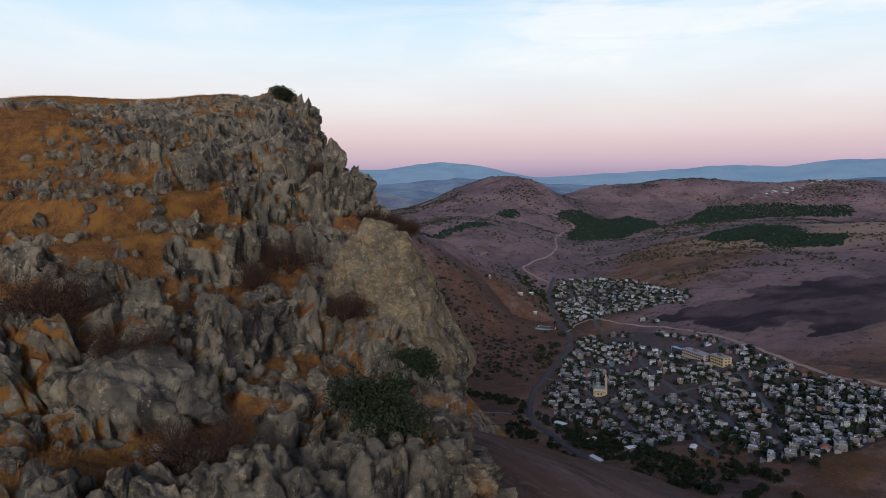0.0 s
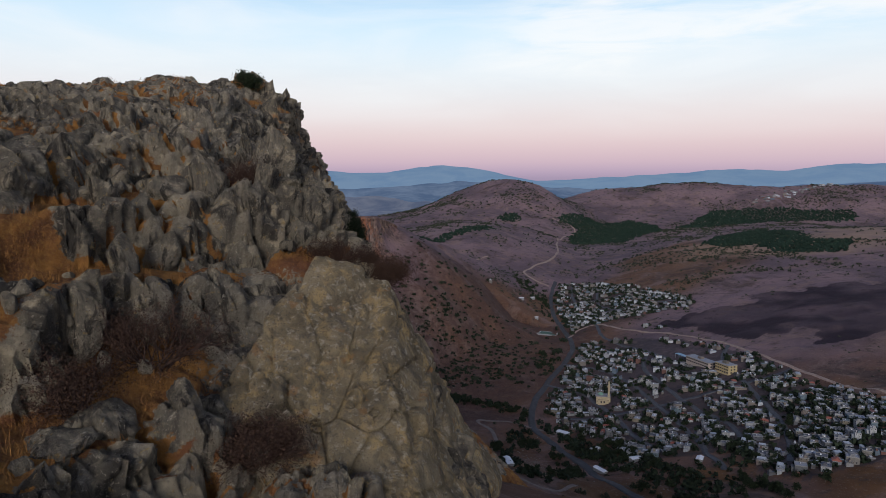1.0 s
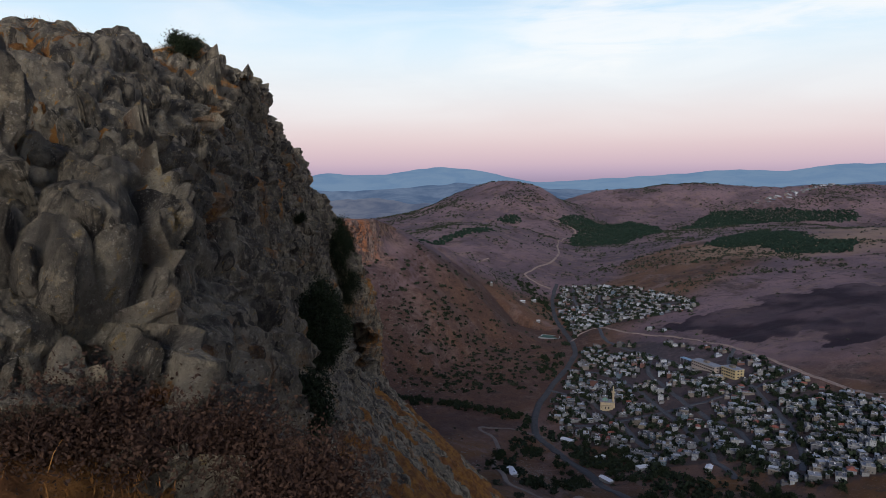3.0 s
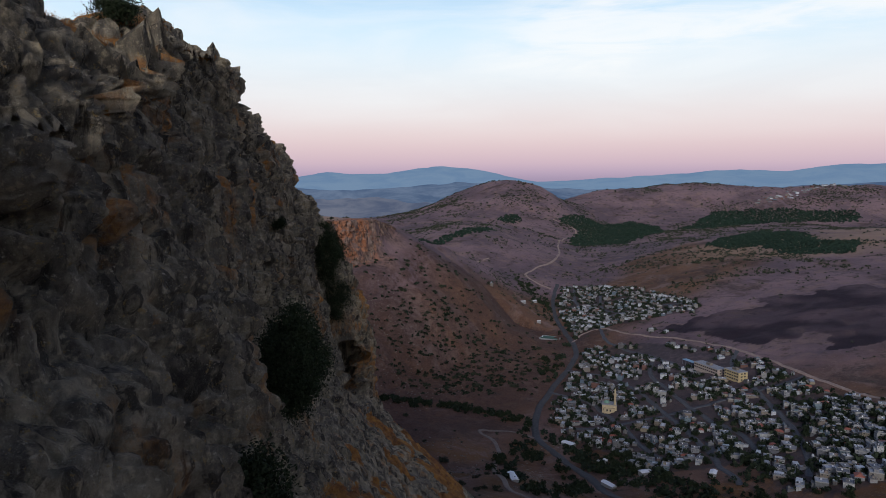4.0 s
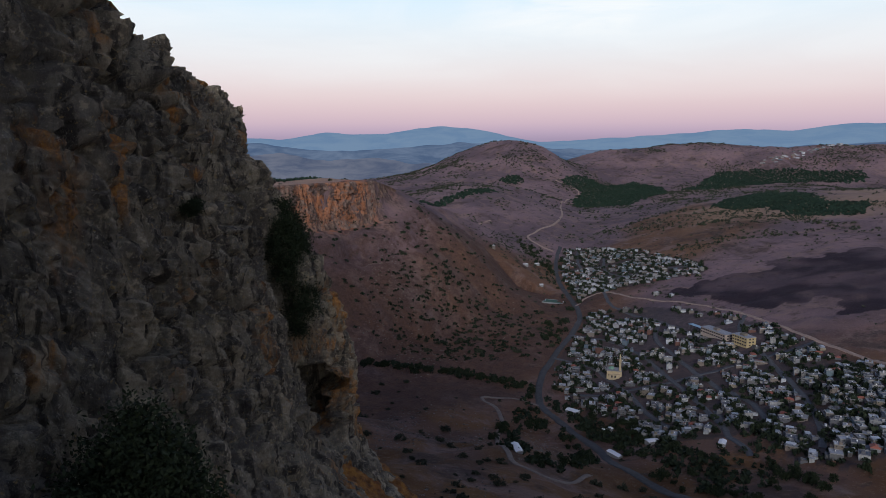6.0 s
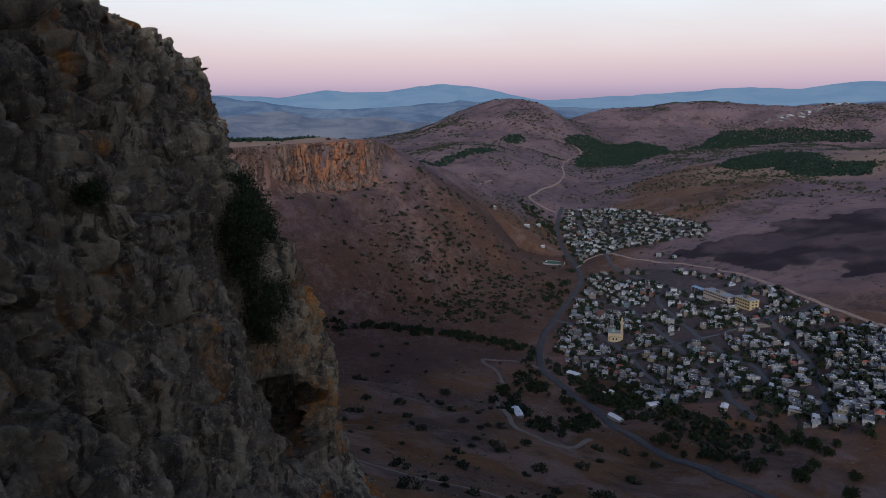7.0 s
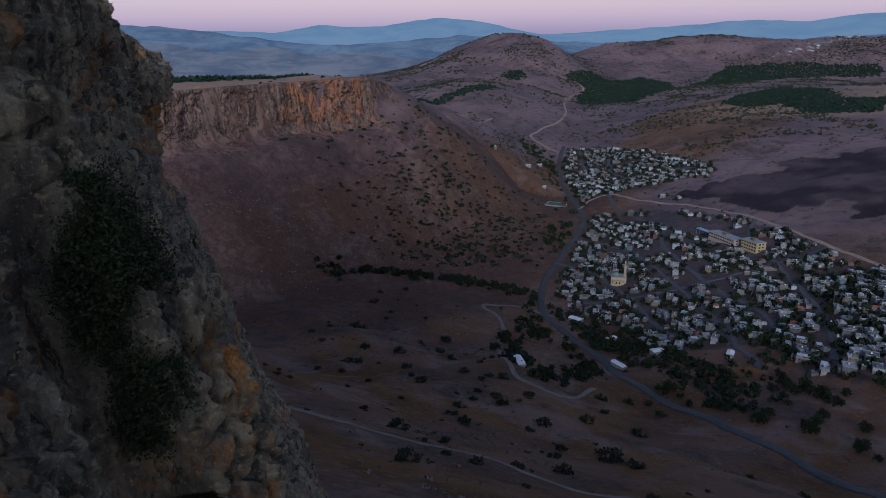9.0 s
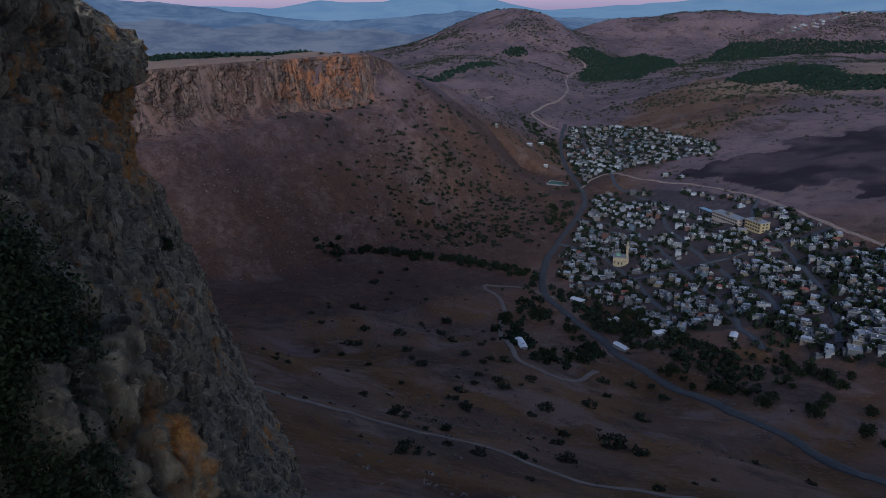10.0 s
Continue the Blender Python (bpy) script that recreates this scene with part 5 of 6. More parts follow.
def wall_openings(parent, w, d, z0, floors, rng, storey=3.1, material=None):
    """Windows with their sills on the four walls, storey by storey."""
    for level in range(floors):
        z = z0 + level * storey + 1.0
        for side in range(4):
            run = w if side % 2 == 0 else d
            n = 2 if run > 8 else 1
            for k in range(n):
                if rng.random() < 0.45:
                    continue
                u = (k + 0.5) / n * run - run / 2 + rng.uniform(-0.5, 0.5)
                half, tall = rng.choice((0.5, 0.6, 0.8)), 1.15
                bm = bmesh.new()
                if side % 2 == 0:
                    f = -d / 2 if side == 0 else d / 2
                    box(bm, u - half, f - 0.06, z, u + half, f + 0.06, z + tall)
                else:
                    f = -w / 2 if side == 1 else w / 2
                    box(bm, f - 0.06, u - half, z, f + 0.06, u + half, z + tall)
                part("window", bm, GLASS, parent)


def tank(parent, x, y, z):
    bm = bmesh.new()
    bmesh.ops.create_cone(bm, cap_ends=True, segments=10, radius1=0.55, radius2=0.55, depth=1.3, matrix=Matrix.Translation((x, y, z + 1.0)))
    drum = part("water_tank", bm, TANK, parent, "white rooftop water tank")
    bm = bmesh.new()
    box(bm, x - 0.42, y - 0.42, z - 0.02, x + 0.42, y + 0.42, z + 0.38)
    part("stand", bm, RAIL, drum, "grey steel stand")


def house(kind, seed):
    """A village house with parapet, stair head, tanks and windows, standing on its slope."""
    rng = random.Random(seed)
    w, d = rng.uniform(7.5, 11.5), rng.uniform(7, 9.5)
    floors = (1, 2, 1, 2, 2, 1, 1, 3)[seed % 8]
    top = floors * 2.9
    root = new("house")
    bm = bmesh.new()
    box(bm, -w / 2, -d / 2, -3.5, w / 2, d / 2, top)
    if kind != "tiled" and rng.random() < 0.7:
        box(bm, w / 2 - 0.05, -d / 2 + 0.8, -3.5, w / 2 + rng.uniform(2, 4), d / 2 - rng.uniform(1, 3), top - 3.1 * (floors > 1))
    part("wall", bm, WALL, root)
    if kind == "tiled":
        bm = bmesh.new()
        e = 0.5
        v = [bm.verts.new(p) for p in ((-w / 2 - e, -d / 2 - e, top), (w / 2 + e, -d / 2 - e, top), (w / 2 + e, d / 2 + e, top), (-w / 2 - e, d / 2 + e, top), (-w / 4, 0, top + 2.4), (w / 4, 0, top + 2.4))]
        for f in ((0, 1, 5, 4), (1, 2, 5), (2, 3, 4, 5), (3, 0, 4), (3, 2, 1, 0)):
            bm.faces.new([v[i] for i in f])
        part("roof", bm, TILE, root, "hipped red tile roof")
    else:
        box_part("roof", (-w / 2 + 0.2, -d / 2 + 0.2, top - 0.1, w / 2 - 0.2, d / 2 - 0.2, top + 0.12), ROOF, root)
        bm = bmesh.new()
        for x0, y0, x1, y1 in ((-w / 2 - 0.05, -d / 2 - 0.05, w / 2 + 0.05, -d / 2 + 0.18), (-w / 2 - 0.05, d / 2 - 0.18, w / 2 + 0.05, d / 2 + 0.05), (-w / 2 - 0.05, -d / 2 + 0.18, -w / 2 + 0.18, d / 2 - 0.18), (w / 2 - 0.18, -d / 2 + 0.18, w / 2 + 0.05, d / 2 - 0.18)):
            box(bm, x0, y0, top + 0.0, x1, y1, top + 0.85)
        part("parapet", bm, RAIL, root)
        sx, sy = rng.uniform(-w / 2 + 2.4, w / 2 - 2.4), rng.uniform(-d / 2 + 2.2, d / 2 - 2.2)
        if kind == "stair":
            box_part("stair_head", (sx - 1.6, sy - 1.4, top, sx + 1.6, sy + 1.4, top + 2.5), WALL, root)
        if kind == "sheet":
            bm = bmesh.new()
            box(bm, -w / 2 + 0.4, -d / 2 + 0.4, top + 2.3, w / 2 - 2.5, d / 2 - 1.5, top + 2.42)
            cover = part("sheet_roof", bm, TIN, root, "corrugated metal sheet roof on posts")
            for x in (-w / 2 + 0.6, w / 2 - 2.7):
                for y in (-d / 2 + 0.6, d / 2 - 1.7):
                    box_part("post", (x - 0.07, y - 0.07, top, x + 0.07, y + 0.07, top + 2.3), RAIL, cover)
        tank(root, -sx * 0.6, -sy * 0.7 + 0.4, top + 0.1)
        box_part("solar_panel", (-sx * 0.6 - 1.0, -sy * 0.7 - 1.9, top + 0.5, -sx * 0.6 + 1.0, -sy * 0.7 - 0.6, top + 0.58), PANEL, root)
    wall_openings(root, w, d, 0, floors, rng)
    box_part("door", (-0.5, -d / 2 - 0.07, 0, 0.5, -d / 2 + 0.05, 2.1), BARK, root)
    if floors > 1:
        box_part("balcony", (-w / 2 + 0.5, -d / 2 - 1.2, 2.95, w / 2 - rng.uniform(3, 5), -d / 2 - 0.0, 3.15), RAIL, root)
    return root


def tag_house(ob, text):
    return tagged(ob, text, "house", "village houses")


HOUSES = []
for k, (kind, text) in enumerate([("plain", "flat-roofed rendered house with a parapet and water tank"), ("stair", "two-storey flat-roofed house with a stair head"), ("sheet", "house with a metal sheet roof on posts"), ("stair", "tall three-storey flat-roofed concrete house"), ("tiled", "small house with a hipped red tile roof"), ("plain", "low one-storey house with a flat roof"),
                                  ("sheet", "one-storey house with a pale corrugated roof"), ("stair", "two-storey pale house with a rooftop tank"), ("plain", "plain two-storey concrete house with small windows"), ("stair", "three-storey house with balconies and a stair head"), ("sheet", "two-storey house under a bright metal roof")]):
    HOUSES.append(tag_house(house(kind, 500 + k), text))

SCHOOL_YARD = [(258, 1000), (300, 880), (330, 780), (362, 790), (345, 900), (300, 1000)]
rng = random.Random(77)
spots = []
ax, ay = 0.30, -0.954
gi, gj = np.meshgrid(np.arange(-70, 40), np.arange(-22, 32), indexing="ij")
rs = np.random.RandomState(78)
gu, gv = gi.ravel() * 11.6 + rs.uniform(-3.4, 3.4, gi.size), gj.ravel() * 13.0 + rs.uniform(-3.0, 3.0, gi.size)
sx, sy = 250 + ax * gu - ay * gv, 800 + ay * gu + ax * gv
low, up = inside(sx, sy, LOWER), inside(sx, sy, UPPER)
fine = (low | up) & ~inside(sx, sy, SCHOOL_YARD) & (rs.uniform(0, 1, gi.size) > np.where(low, 0.14, 0.12)) & ~(low & (sy > 985) & (sx > 235))
fine &= (near_line(sx, sy, MAIN_ROAD) > 12) & (np.hypot(sx - 188, sy - 786) > 19)
for line in STREETS + [NORTH_TRACK]:
    fine &= near_line(sx, sy, line) > 8.0
spots = [(float(a), float(b)) for a, b in zip(sx[fine], sy[fine])]
spots += [(261, 1012), (272, 1002), (253, 928), (268, 940), (280, 930), (262, 952), (92, 1290), (300, 870), (286, 850), (306, 860), (318, 1060), (334, 1040)]
spots.sort(key=lambda p: math.hypot(p[0], p[1] - 100))
beyond = spots[300:]
spots = spots[:300]
spot_xy = np.array(spots)
spot_z = ground_z(spot_xy[:, 0], spot_xy[:, 1])
print("houses", len(spots))
for n, ((x, y), z) in enumerate(zip(spots, spot_z)):
    kind = rng.choice((0, 0, 1, 1, 2, 3, 3, 4, 5, 6, 7, 7, 8, 9, 10))
    m = pose(x, y, float(z) + 0.5, 0, 0, -17.5 + rng.choice((0, 90, 180, 270)) + rng.uniform(-16, 16))
    m = m @ Matrix.Diagonal((rng.uniform(0.70, 1.08), rng.uniform(0.66, 0.95), rng.uniform(0.66, 0.86), 1))
    if n < len(HOUSES):
        HOUSES[n].matrix_basis = m
    else:
        copy_thing(HOUSES[kind], m)


def blocks(name, places, material, label, seed, low, high):
    """Small buildings too many and too far to tell apart: boxes with a raised rim and a stair head, joined."""
    rs = np.random.RandomState(seed)
    vs, fs, at = [], [], 0
    heights = ground_z(*np.array(places, float).T)
    for (x, y), z in zip(places, heights):
        w, d, h = rs.uniform(low, high), rs.uniform(low, high), rs.choice((2.4, 2.8, 3.2, 5.0)) if high > 6 else rs.uniform(2.0, 2.8)
        turn = radians(-17.5 + rs.uniform(-14, 14))
        pieces = [(0, 0, w, d, -2.5, h), (0, -d / 2 + 0.1, w + 0.1, 0.2, h, h + 0.6), (-w / 2 + 0.1, 0, 0.2, d, h, h + 0.6), (rs.uniform(-0.2, 0.2) * w, rs.uniform(0, 0.2) * d, 0.3 * w, 0.3 * d, h, h + rs.uniform(0.6, 2.0))]
        for px, py, pw, pd, z0, z1 in pieces:
            q = np.array([(sx * pw / 2 + px, sy * pd / 2 + py, zz) for zz in (z0, z1) for sx, sy in ((-1, -1), (1, -1), (1, 1), (-1, 1))])
            r = np.c_[q[:, 0] * math.cos(turn) - q[:, 1] * math.sin(turn) + x, q[:, 0] * math.sin(turn) + q[:, 1] * math.cos(turn) + y, q[:, 2] + z]
            vs.append(r)
            fs.append(np.array([(0, 1, 5, 4), (1, 2, 6, 5), (2, 3, 7, 6), (3, 0, 4, 7), (4, 5, 6, 7)]) + at)
            at += 8
    return tagged(new(name, raw_mesh(name, np.concatenate(vs), np.concatenate(fs), material)), label, "buildings", kind="stuff")


def shed_mat():
    m = Nodes("mixed_outbuildings", 0.75, 0.3)
    ramp = m.tree.nodes.new("ShaderNodeValToRGB")
    ramp.color_ramp.interpolation = "CONSTANT"
    tones = [(0.20, 0.20, 0.22), (0.34, 0.33, 0.33), (0.14, 0.13, 0.13), (0.55, 0.57, 0.62), (0.26, 0.22, 0.19), (0.20, 0.09, 0.07), (0.40, 0.40, 0.43), (0.16, 0.22, 0.28), (0.68, 0.70, 0.74), (0.24, 0.23, 0.22)]
    while len(ramp.color_ramp.elements) < len(tones):
        ramp.color_ramp.elements.new(0.5)
    for k, (stop, tone) in enumerate(zip(ramp.color_ramp.elements, tones)):
        stop.position, stop.color = k / len(tones), (*tone, 1)
    m.link(m.island(), ramp.inputs[0])
    m.colour(m.mix(m.times(m.band(m.noise(m.coord(), 0.9, 5), 0.4, 0.7), 0.4), m.mix(1.0, ramp.outputs[0], (0.50, 0.52, 0.545), "MULTIPLY"), (0.08, 0.075, 0.072)))
    return m.mat


OUTBUILDING = shed_mat()
if beyond:
    blocks("far_houses", beyond, OUTBUILDING, "closely built pale flat-roofed houses at the far end", 15, 5.0, 9.5)
crest = [(x + rng.uniform(-35, 35), y + rng.uniform(-25, 25)) for x, y in ((1430, 3080), (1470, 3090), (1500, 3100), (1540, 3110), (1600, 3150), (1640, 3170), (1680, 3190), (1740, 3210), (1800, 3240), (1850, 3230)) for _ in range(6)]
blocks("far_houses", crest, OUTBUILDING, "pale houses of a small hilltop settlement", 17, 9.0, 17.0)
yards = []
for x, y in spots:
    for _ in range(rng.choice((0, 1, 2, 2))):
        a = rng.uniform(0, 6.3)
        yards.append((x + 8.2 * math.cos(a), y + 7.4 * math.sin(a)))
blocks("outbuildings", yards, OUTBUILDING, "sheds, lean-tos and yard roofs between the village houses", 16, 2.2, 5.5)


def mosque(x, y):
    root = new("mosque")
    root.matrix_basis = pose(x, y, land_at(x, y) + 0.3, 0, 0, -14)
    tagged(root, "cream stone mosque with a slender minaret and green dome", "mosque")
    box_part("hall", (-8, -6, -3, 8, 6, 7.5), CREAM, root)
    box_part("porch", (-6, -9, -3, 6, -6, 4.5), CREAM, root)
    box_part("parapet", (-8.2, -6.2, 7.5, 8.2, 6.2, 8.2), RAIL, root, bevel=0.1)
    bm = bmesh.new()
    bmesh.ops.create_uvsphere(bm, u_segments=20, v_segments=12, radius=3.2, matrix=Matrix.Translation((-3, 1, 8.2)) @ Matrix.Diagonal((1, 1, 0.9, 1)))
    part("dome", bm, DOME, root)
    tower = None
    for name, z0, z1, r0, r1 in (("minaret", -3, 9, 1.7, 1.6), ("shaft", 9, 19, 1.35, 1.2), ("balcony", 19, 19.6, 2.0, 2.0), ("railing", 19.6, 20.6, 1.9, 1.9), ("lantern", 20.6, 24, 0.9, 0.85), ("spire", 24, 27, 1.1, 0.05)):
        bm = bmesh.new()
        bmesh.ops.create_cone(bm, cap_ends=True, segments=12, radius1=r0, radius2=r1, depth=z1 - z0, matrix=Matrix.Translation((6, -4.5, (z0 + z1) / 2)))
        made = part(name, bm, CREAM, tower or root, "" if tower else "tapering cream minaret with a balcony")
        tower = tower or made
    for k in range(4):
        box_part("window", (-6.4 + 3.4 * k, -6.07 if k in (0, 3) else -9.07, 1.2, -5.0 + 3.4 * k, -5.9 if k in (0, 3) else -8.9, 3.6), GLASS, root)
        box_part("window", (7.9, -4.6 + 2.6 * k, 2.0, 8.07, -3.4 + 2.6 * k, 5.0), GLASS, root)


mosque(188, 786)


def school():
    """Two long blocks end to end, and a covered yard."""
    rng = random.Random(5)
    for name, x, y, w, d, floors, mat, label in (("school_wing", 337, 804, 22, 13, 3, YELLOW, "yellow three-storey school building with a flat roof"), ("school_wing", 322, 842, 40, 13, 2, PINK, "long pinkish two-storey school wing with rows of windows")):
        root = new(name)
        root.matrix_basis = pose(x, y, land_at(x, y) + 0.5, 0, 0, 110)
        tagged(root, label, "school", "school buildings")
        top = floors * 3.4
        box_part("wall", (-w / 2, -d / 2, -5, w / 2, d / 2, top), mat, root)
        box_part("roof", (-w / 2 - 0.2, -d / 2 - 0.2, top, w / 2 + 0.2, d / 2 + 0.2, top + 0.5), ROOF, root, bevel=0.06)
        box_part("roof_room", (-3, -2, top + 0.5, 3, 3, top + 3), WALL, root)
        for level in range(floors):
            for k in range(int(w / 3.6)):
                u = -w / 2 + 1.0 + k * 3.6
                for f in (-d / 2, d / 2):
                    box_part("window", (u, f - 0.08, level * 3.4 + 1, u + 2.3, f + 0.08, level * 3.4 + 2.6), GLASS, root)
            for f in (-w / 2, w / 2):
                for v in (-3.5, 1.0):
                    box_part("window", (f - 0.08, v, level * 3.4 + 1, f + 0.08, v + 2.3, level * 3.4 + 2.6), GLASS, root)
    root = new("yard_canopy")
    root.matrix_basis = pose(314, 878, land_at(314, 878) + 0.3, 0, 0, 110)
    tagged(root, "long light blue canopy over the school yard", "canopy")
    box_part("roof", (-15, -3.5, 4.2, 15, 3.5, 4.5), BLUE, root, bevel=0.05)
    for k in range(6):
        for v in (-3.2, 3.2):
            box_part("post", (-14 + 5.5 * k, v - 0.12, -2, -13.7 + 5.5 * k, v + 0.12, 4.2), RAIL, root)
    return root


school()


def sports_court(x, y):
    root = new("sports_court")
    root.matrix_basis = pose(x, y, land_at(x, y) + 0.9, 0, 0, 62)
    tagged(root, "small green sports court with a pale kerb", "sports court")
    box_part("surface", (-10, -16, -1.5, 10, 16, 0.1), GREEN, root)
    for a in ((-11, -17, -2, -10, 17, 0.6), (10, -17, -2, 11, 17, 0.6), (-10, -17, -2, 10, -16, 0.6), (-10, 16, -2, 10, 17, 0.6)):
        box_part("kerb", a, RAIL, root)
    for v in (-15, 15):
        box_part("goal", (-1.5, v - 0.1, 0.1, 1.5, v + 0.1, 2.1), WHITE, root)


sports_court(178, 1135)


def shed(x, y, w, d, h, turn, mat, label):
    root = new("shed")
    root.matrix_basis = pose(x, y, land_at(x, y) + 0.3, 0, 0, turn)
    tagged(root, label, "shed", "sheds and barns")
    box_part("wall", (-w / 2, -d / 2, -2, w / 2, d / 2, h), RAIL, root)
    bm = bmesh.new()
    v = [bm.verts.new(p) for p in ((-w / 2 - 0.3, -d / 2 - 0.3, h), (w / 2 + 0.3, -d / 2 - 0.3, h), (w / 2 + 0.3, d / 2 + 0.3, h), (-w / 2 - 0.3, d / 2 + 0.3, h), (-w / 2 - 0.3, 0, h + 0.9), (w / 2 + 0.3, 0, h + 0.9))]
    for f in ((0, 1, 5, 4), (2, 3, 4, 5), (1, 2, 5), (3, 0, 4), (3, 2, 1, 0)):
        bm.faces.new([v[i] for i in f])
    part("roof", bm, mat, root, "low pitched metal roof")


for x, y, w, d, turn in ((52, 523, 14, 5, 100), (136, 575, 13, 5, 120), (124, 688, 12, 7, 140), (146, 640, 9, 5, 30), (172, 596, 10, 6, 20), (215, 560, 8, 5, 60), (150, 1290, 9, 6, 10), (176, 1330, 8, 6, 30), (168, 1210, 6, 4, 5)):
    shed(x, y, w, d, 2.8, turn, WHITE, "low white shed with a pitched metal roof")


# ---- trees of the valley ----
def clump_tree(name, seed, reach, tall, trunk_h, leaf, label, clumps=26, per=46, size=0.34):
    """A small broad tree: trunk, limbs and an uneven crown of leaf clumps."""
    rs = np.random.RandomState(seed)
    root = new(name)
    tagged(root, label, "tree" if tall > 2.5 else "bush")
    bm = bmesh.new()
    bmesh.ops.create_cone(bm, cap_ends=True, segments=6, radius1=0.22 * reach / 2, radius2=0.10 * reach / 2, depth=trunk_h + 2, matrix=Matrix.Translation((0, 0, trunk_h / 2 - 0.6)))
    part("trunk", bm, BARK, root)
    a = rs.uniform(0, 2 * np.pi, clumps)
    r = reach * np.sqrt(rs.uniform(0, 1, clumps)) * rs.uniform(0.7, 1.1, clumps)
    z = trunk_h + tall * rs.uniform(0.05, 1, clumps) * (1 - 0.55 * (r / reach) ** 2)
    c = np.c_[np.cos(a) * r, np.sin(a) * r, z]
    part_mesh("crown", leaves_mesh("crown", c, size, seed, leaf, per, 0.16 * reach), root)
    return root


def scatter(protos, where, rng, group, low=0.7, high=1.35, sink=0.0):
    """Copies of the prototypes at places (x, y) or (x, y, size)."""
    heights = ground_z(np.array([p[0] for p in where]), np.array([p[1] for p in where]))
    for n, (x, y, *s) in enumerate(where):
        k = s[0] if s else rng.uniform(low, high)
        m = Matrix.Translation((x, y, float(heights[n]) - sink)) @ Matrix.Rotation(rng.uniform(0, 6.3), 4, "Z")
        src = protos[n % len(protos)]
        if not src.get("placed"):
            src["placed"] = 1
            src.matrix_basis = m
            src.scale = (k, k, k)
            tagged(src, group=group)
        else:
            src2 = copy_thing(src, m)
            src2.matrix_basis = m @ Matrix.Diagonal((k, k, k, 1))


rng = random.Random(19)
BUSHES = [clump_tree("bush", 600 + k, 2.9, 2.2, 0.25, LEAF_OLIVE, "dark rounded evergreen bush on the dry slope", 18, 22, 0.46) for k in range(5)]
NEAR_BUSHES = [(-74, 628, 2.2), (-52, 666), (-59, 500, 1.5), (-58, 542), (-33, 542, 1.4), (-19, 600), (1, 611, 1.6), (-24, 480, 1.2), (-14, 446, 1.2), (-4, 571), (5, 551), (-17, 663), (24, 516), (12, 488), (22, 464), (37, 481, 1.3), (28, 483), (28, 430), (31, 419, 1.2), (47, 435), (7, 406), (9, 377, 1.2), (41, 385), (49, 394), (-19, 327, 1.3), (0, 322), (52, 361), (46, 343)]
NEAR_BUSHES += [(72, 352, 1.9), (80, 340, 1.2), (99, 480), (94, 450), (118, 486, 1.3), (133, 488), (74, 407), (102, 408, 1.4), (134, 468), (43, 307, 1.2), (23, 284), (-11, 256), (-66, 750), (-40, 763), (-112, 777), (-62, 463), (-69, 720, 1.5)]
for _ in range(70):
    NEAR_BUSHES.append((rng.uniform(-120, 150), rng.uniform(240, 740), rng.uniform(0.35, 0.85)))
for _ in range(40):
    x = rng.uniform(-60, 150)
    NEAR_BUSHES.append((x, rng.uniform(850, 1120), rng.uniform(0.8, 1.7)))
scatter(BUSHES, NEAR_BUSHES, rng, "bushes on the slopes", sink=0.2)
TREES = [clump_tree("tree", 620 + k, 3.2, 3.6, 1.4, LEAF_DARK, "dark green broad-crowned tree", 20, 24, 0.52) for k in range(4)]
spots_t = []
for line, spread, count in (([(-132, 789), (-94, 805), (-52, 806), (-19, 804), (19, 794), (54, 778), (85, 760), (94, 735)], 6, 52), ([(40, 560), (46, 610), (60, 645), (90, 650), (110, 610), (108, 560), (92, 525), (66, 505)], 4, 34), ([(140, 660), (160, 640), (150, 600), (170, 560), (185, 540)], 14, 40), ([(205, 500), (226, 480), (250, 470)], 12, 16), ([(176, 1460), (190, 1380), (205, 1330)], 16, 30), ([(150, 1010), (160, 960), (140, 905)], 14, 18), ([(150, 530), (172, 470), (200, 430), (215, 390)], 10, 26)):
    q = smooth_line(line, 2.0)
    for _ in range(count):
        a = q[rng.randrange(len(q))]
        spots_t.append((a[0] + rng.gauss(0, spread), a[1] + rng.gauss(0, spread), rng.uniform(0.7, 1.5)))
for _ in range(150):
    x, y = spots[rng.randrange(len(spots))]
    spots_t.append((x + rng.choice((-1, 1)) * rng.uniform(7, 10), y + rng.choice((-1, 1)) * rng.uniform(6, 9), rng.uniform(0.6, 1.25)))
clear = near_line(np.array([p[0] for p in spots_t]), np.array([p[1] for p in spots_t]), MAIN_ROAD) > 7
far_t = [p for p, good in zip(spots_t, clear) if good]
rng.shuffle(far_t)
scatter(TREES, far_t[:298], rng, "trees of the valley", sink=0.3)


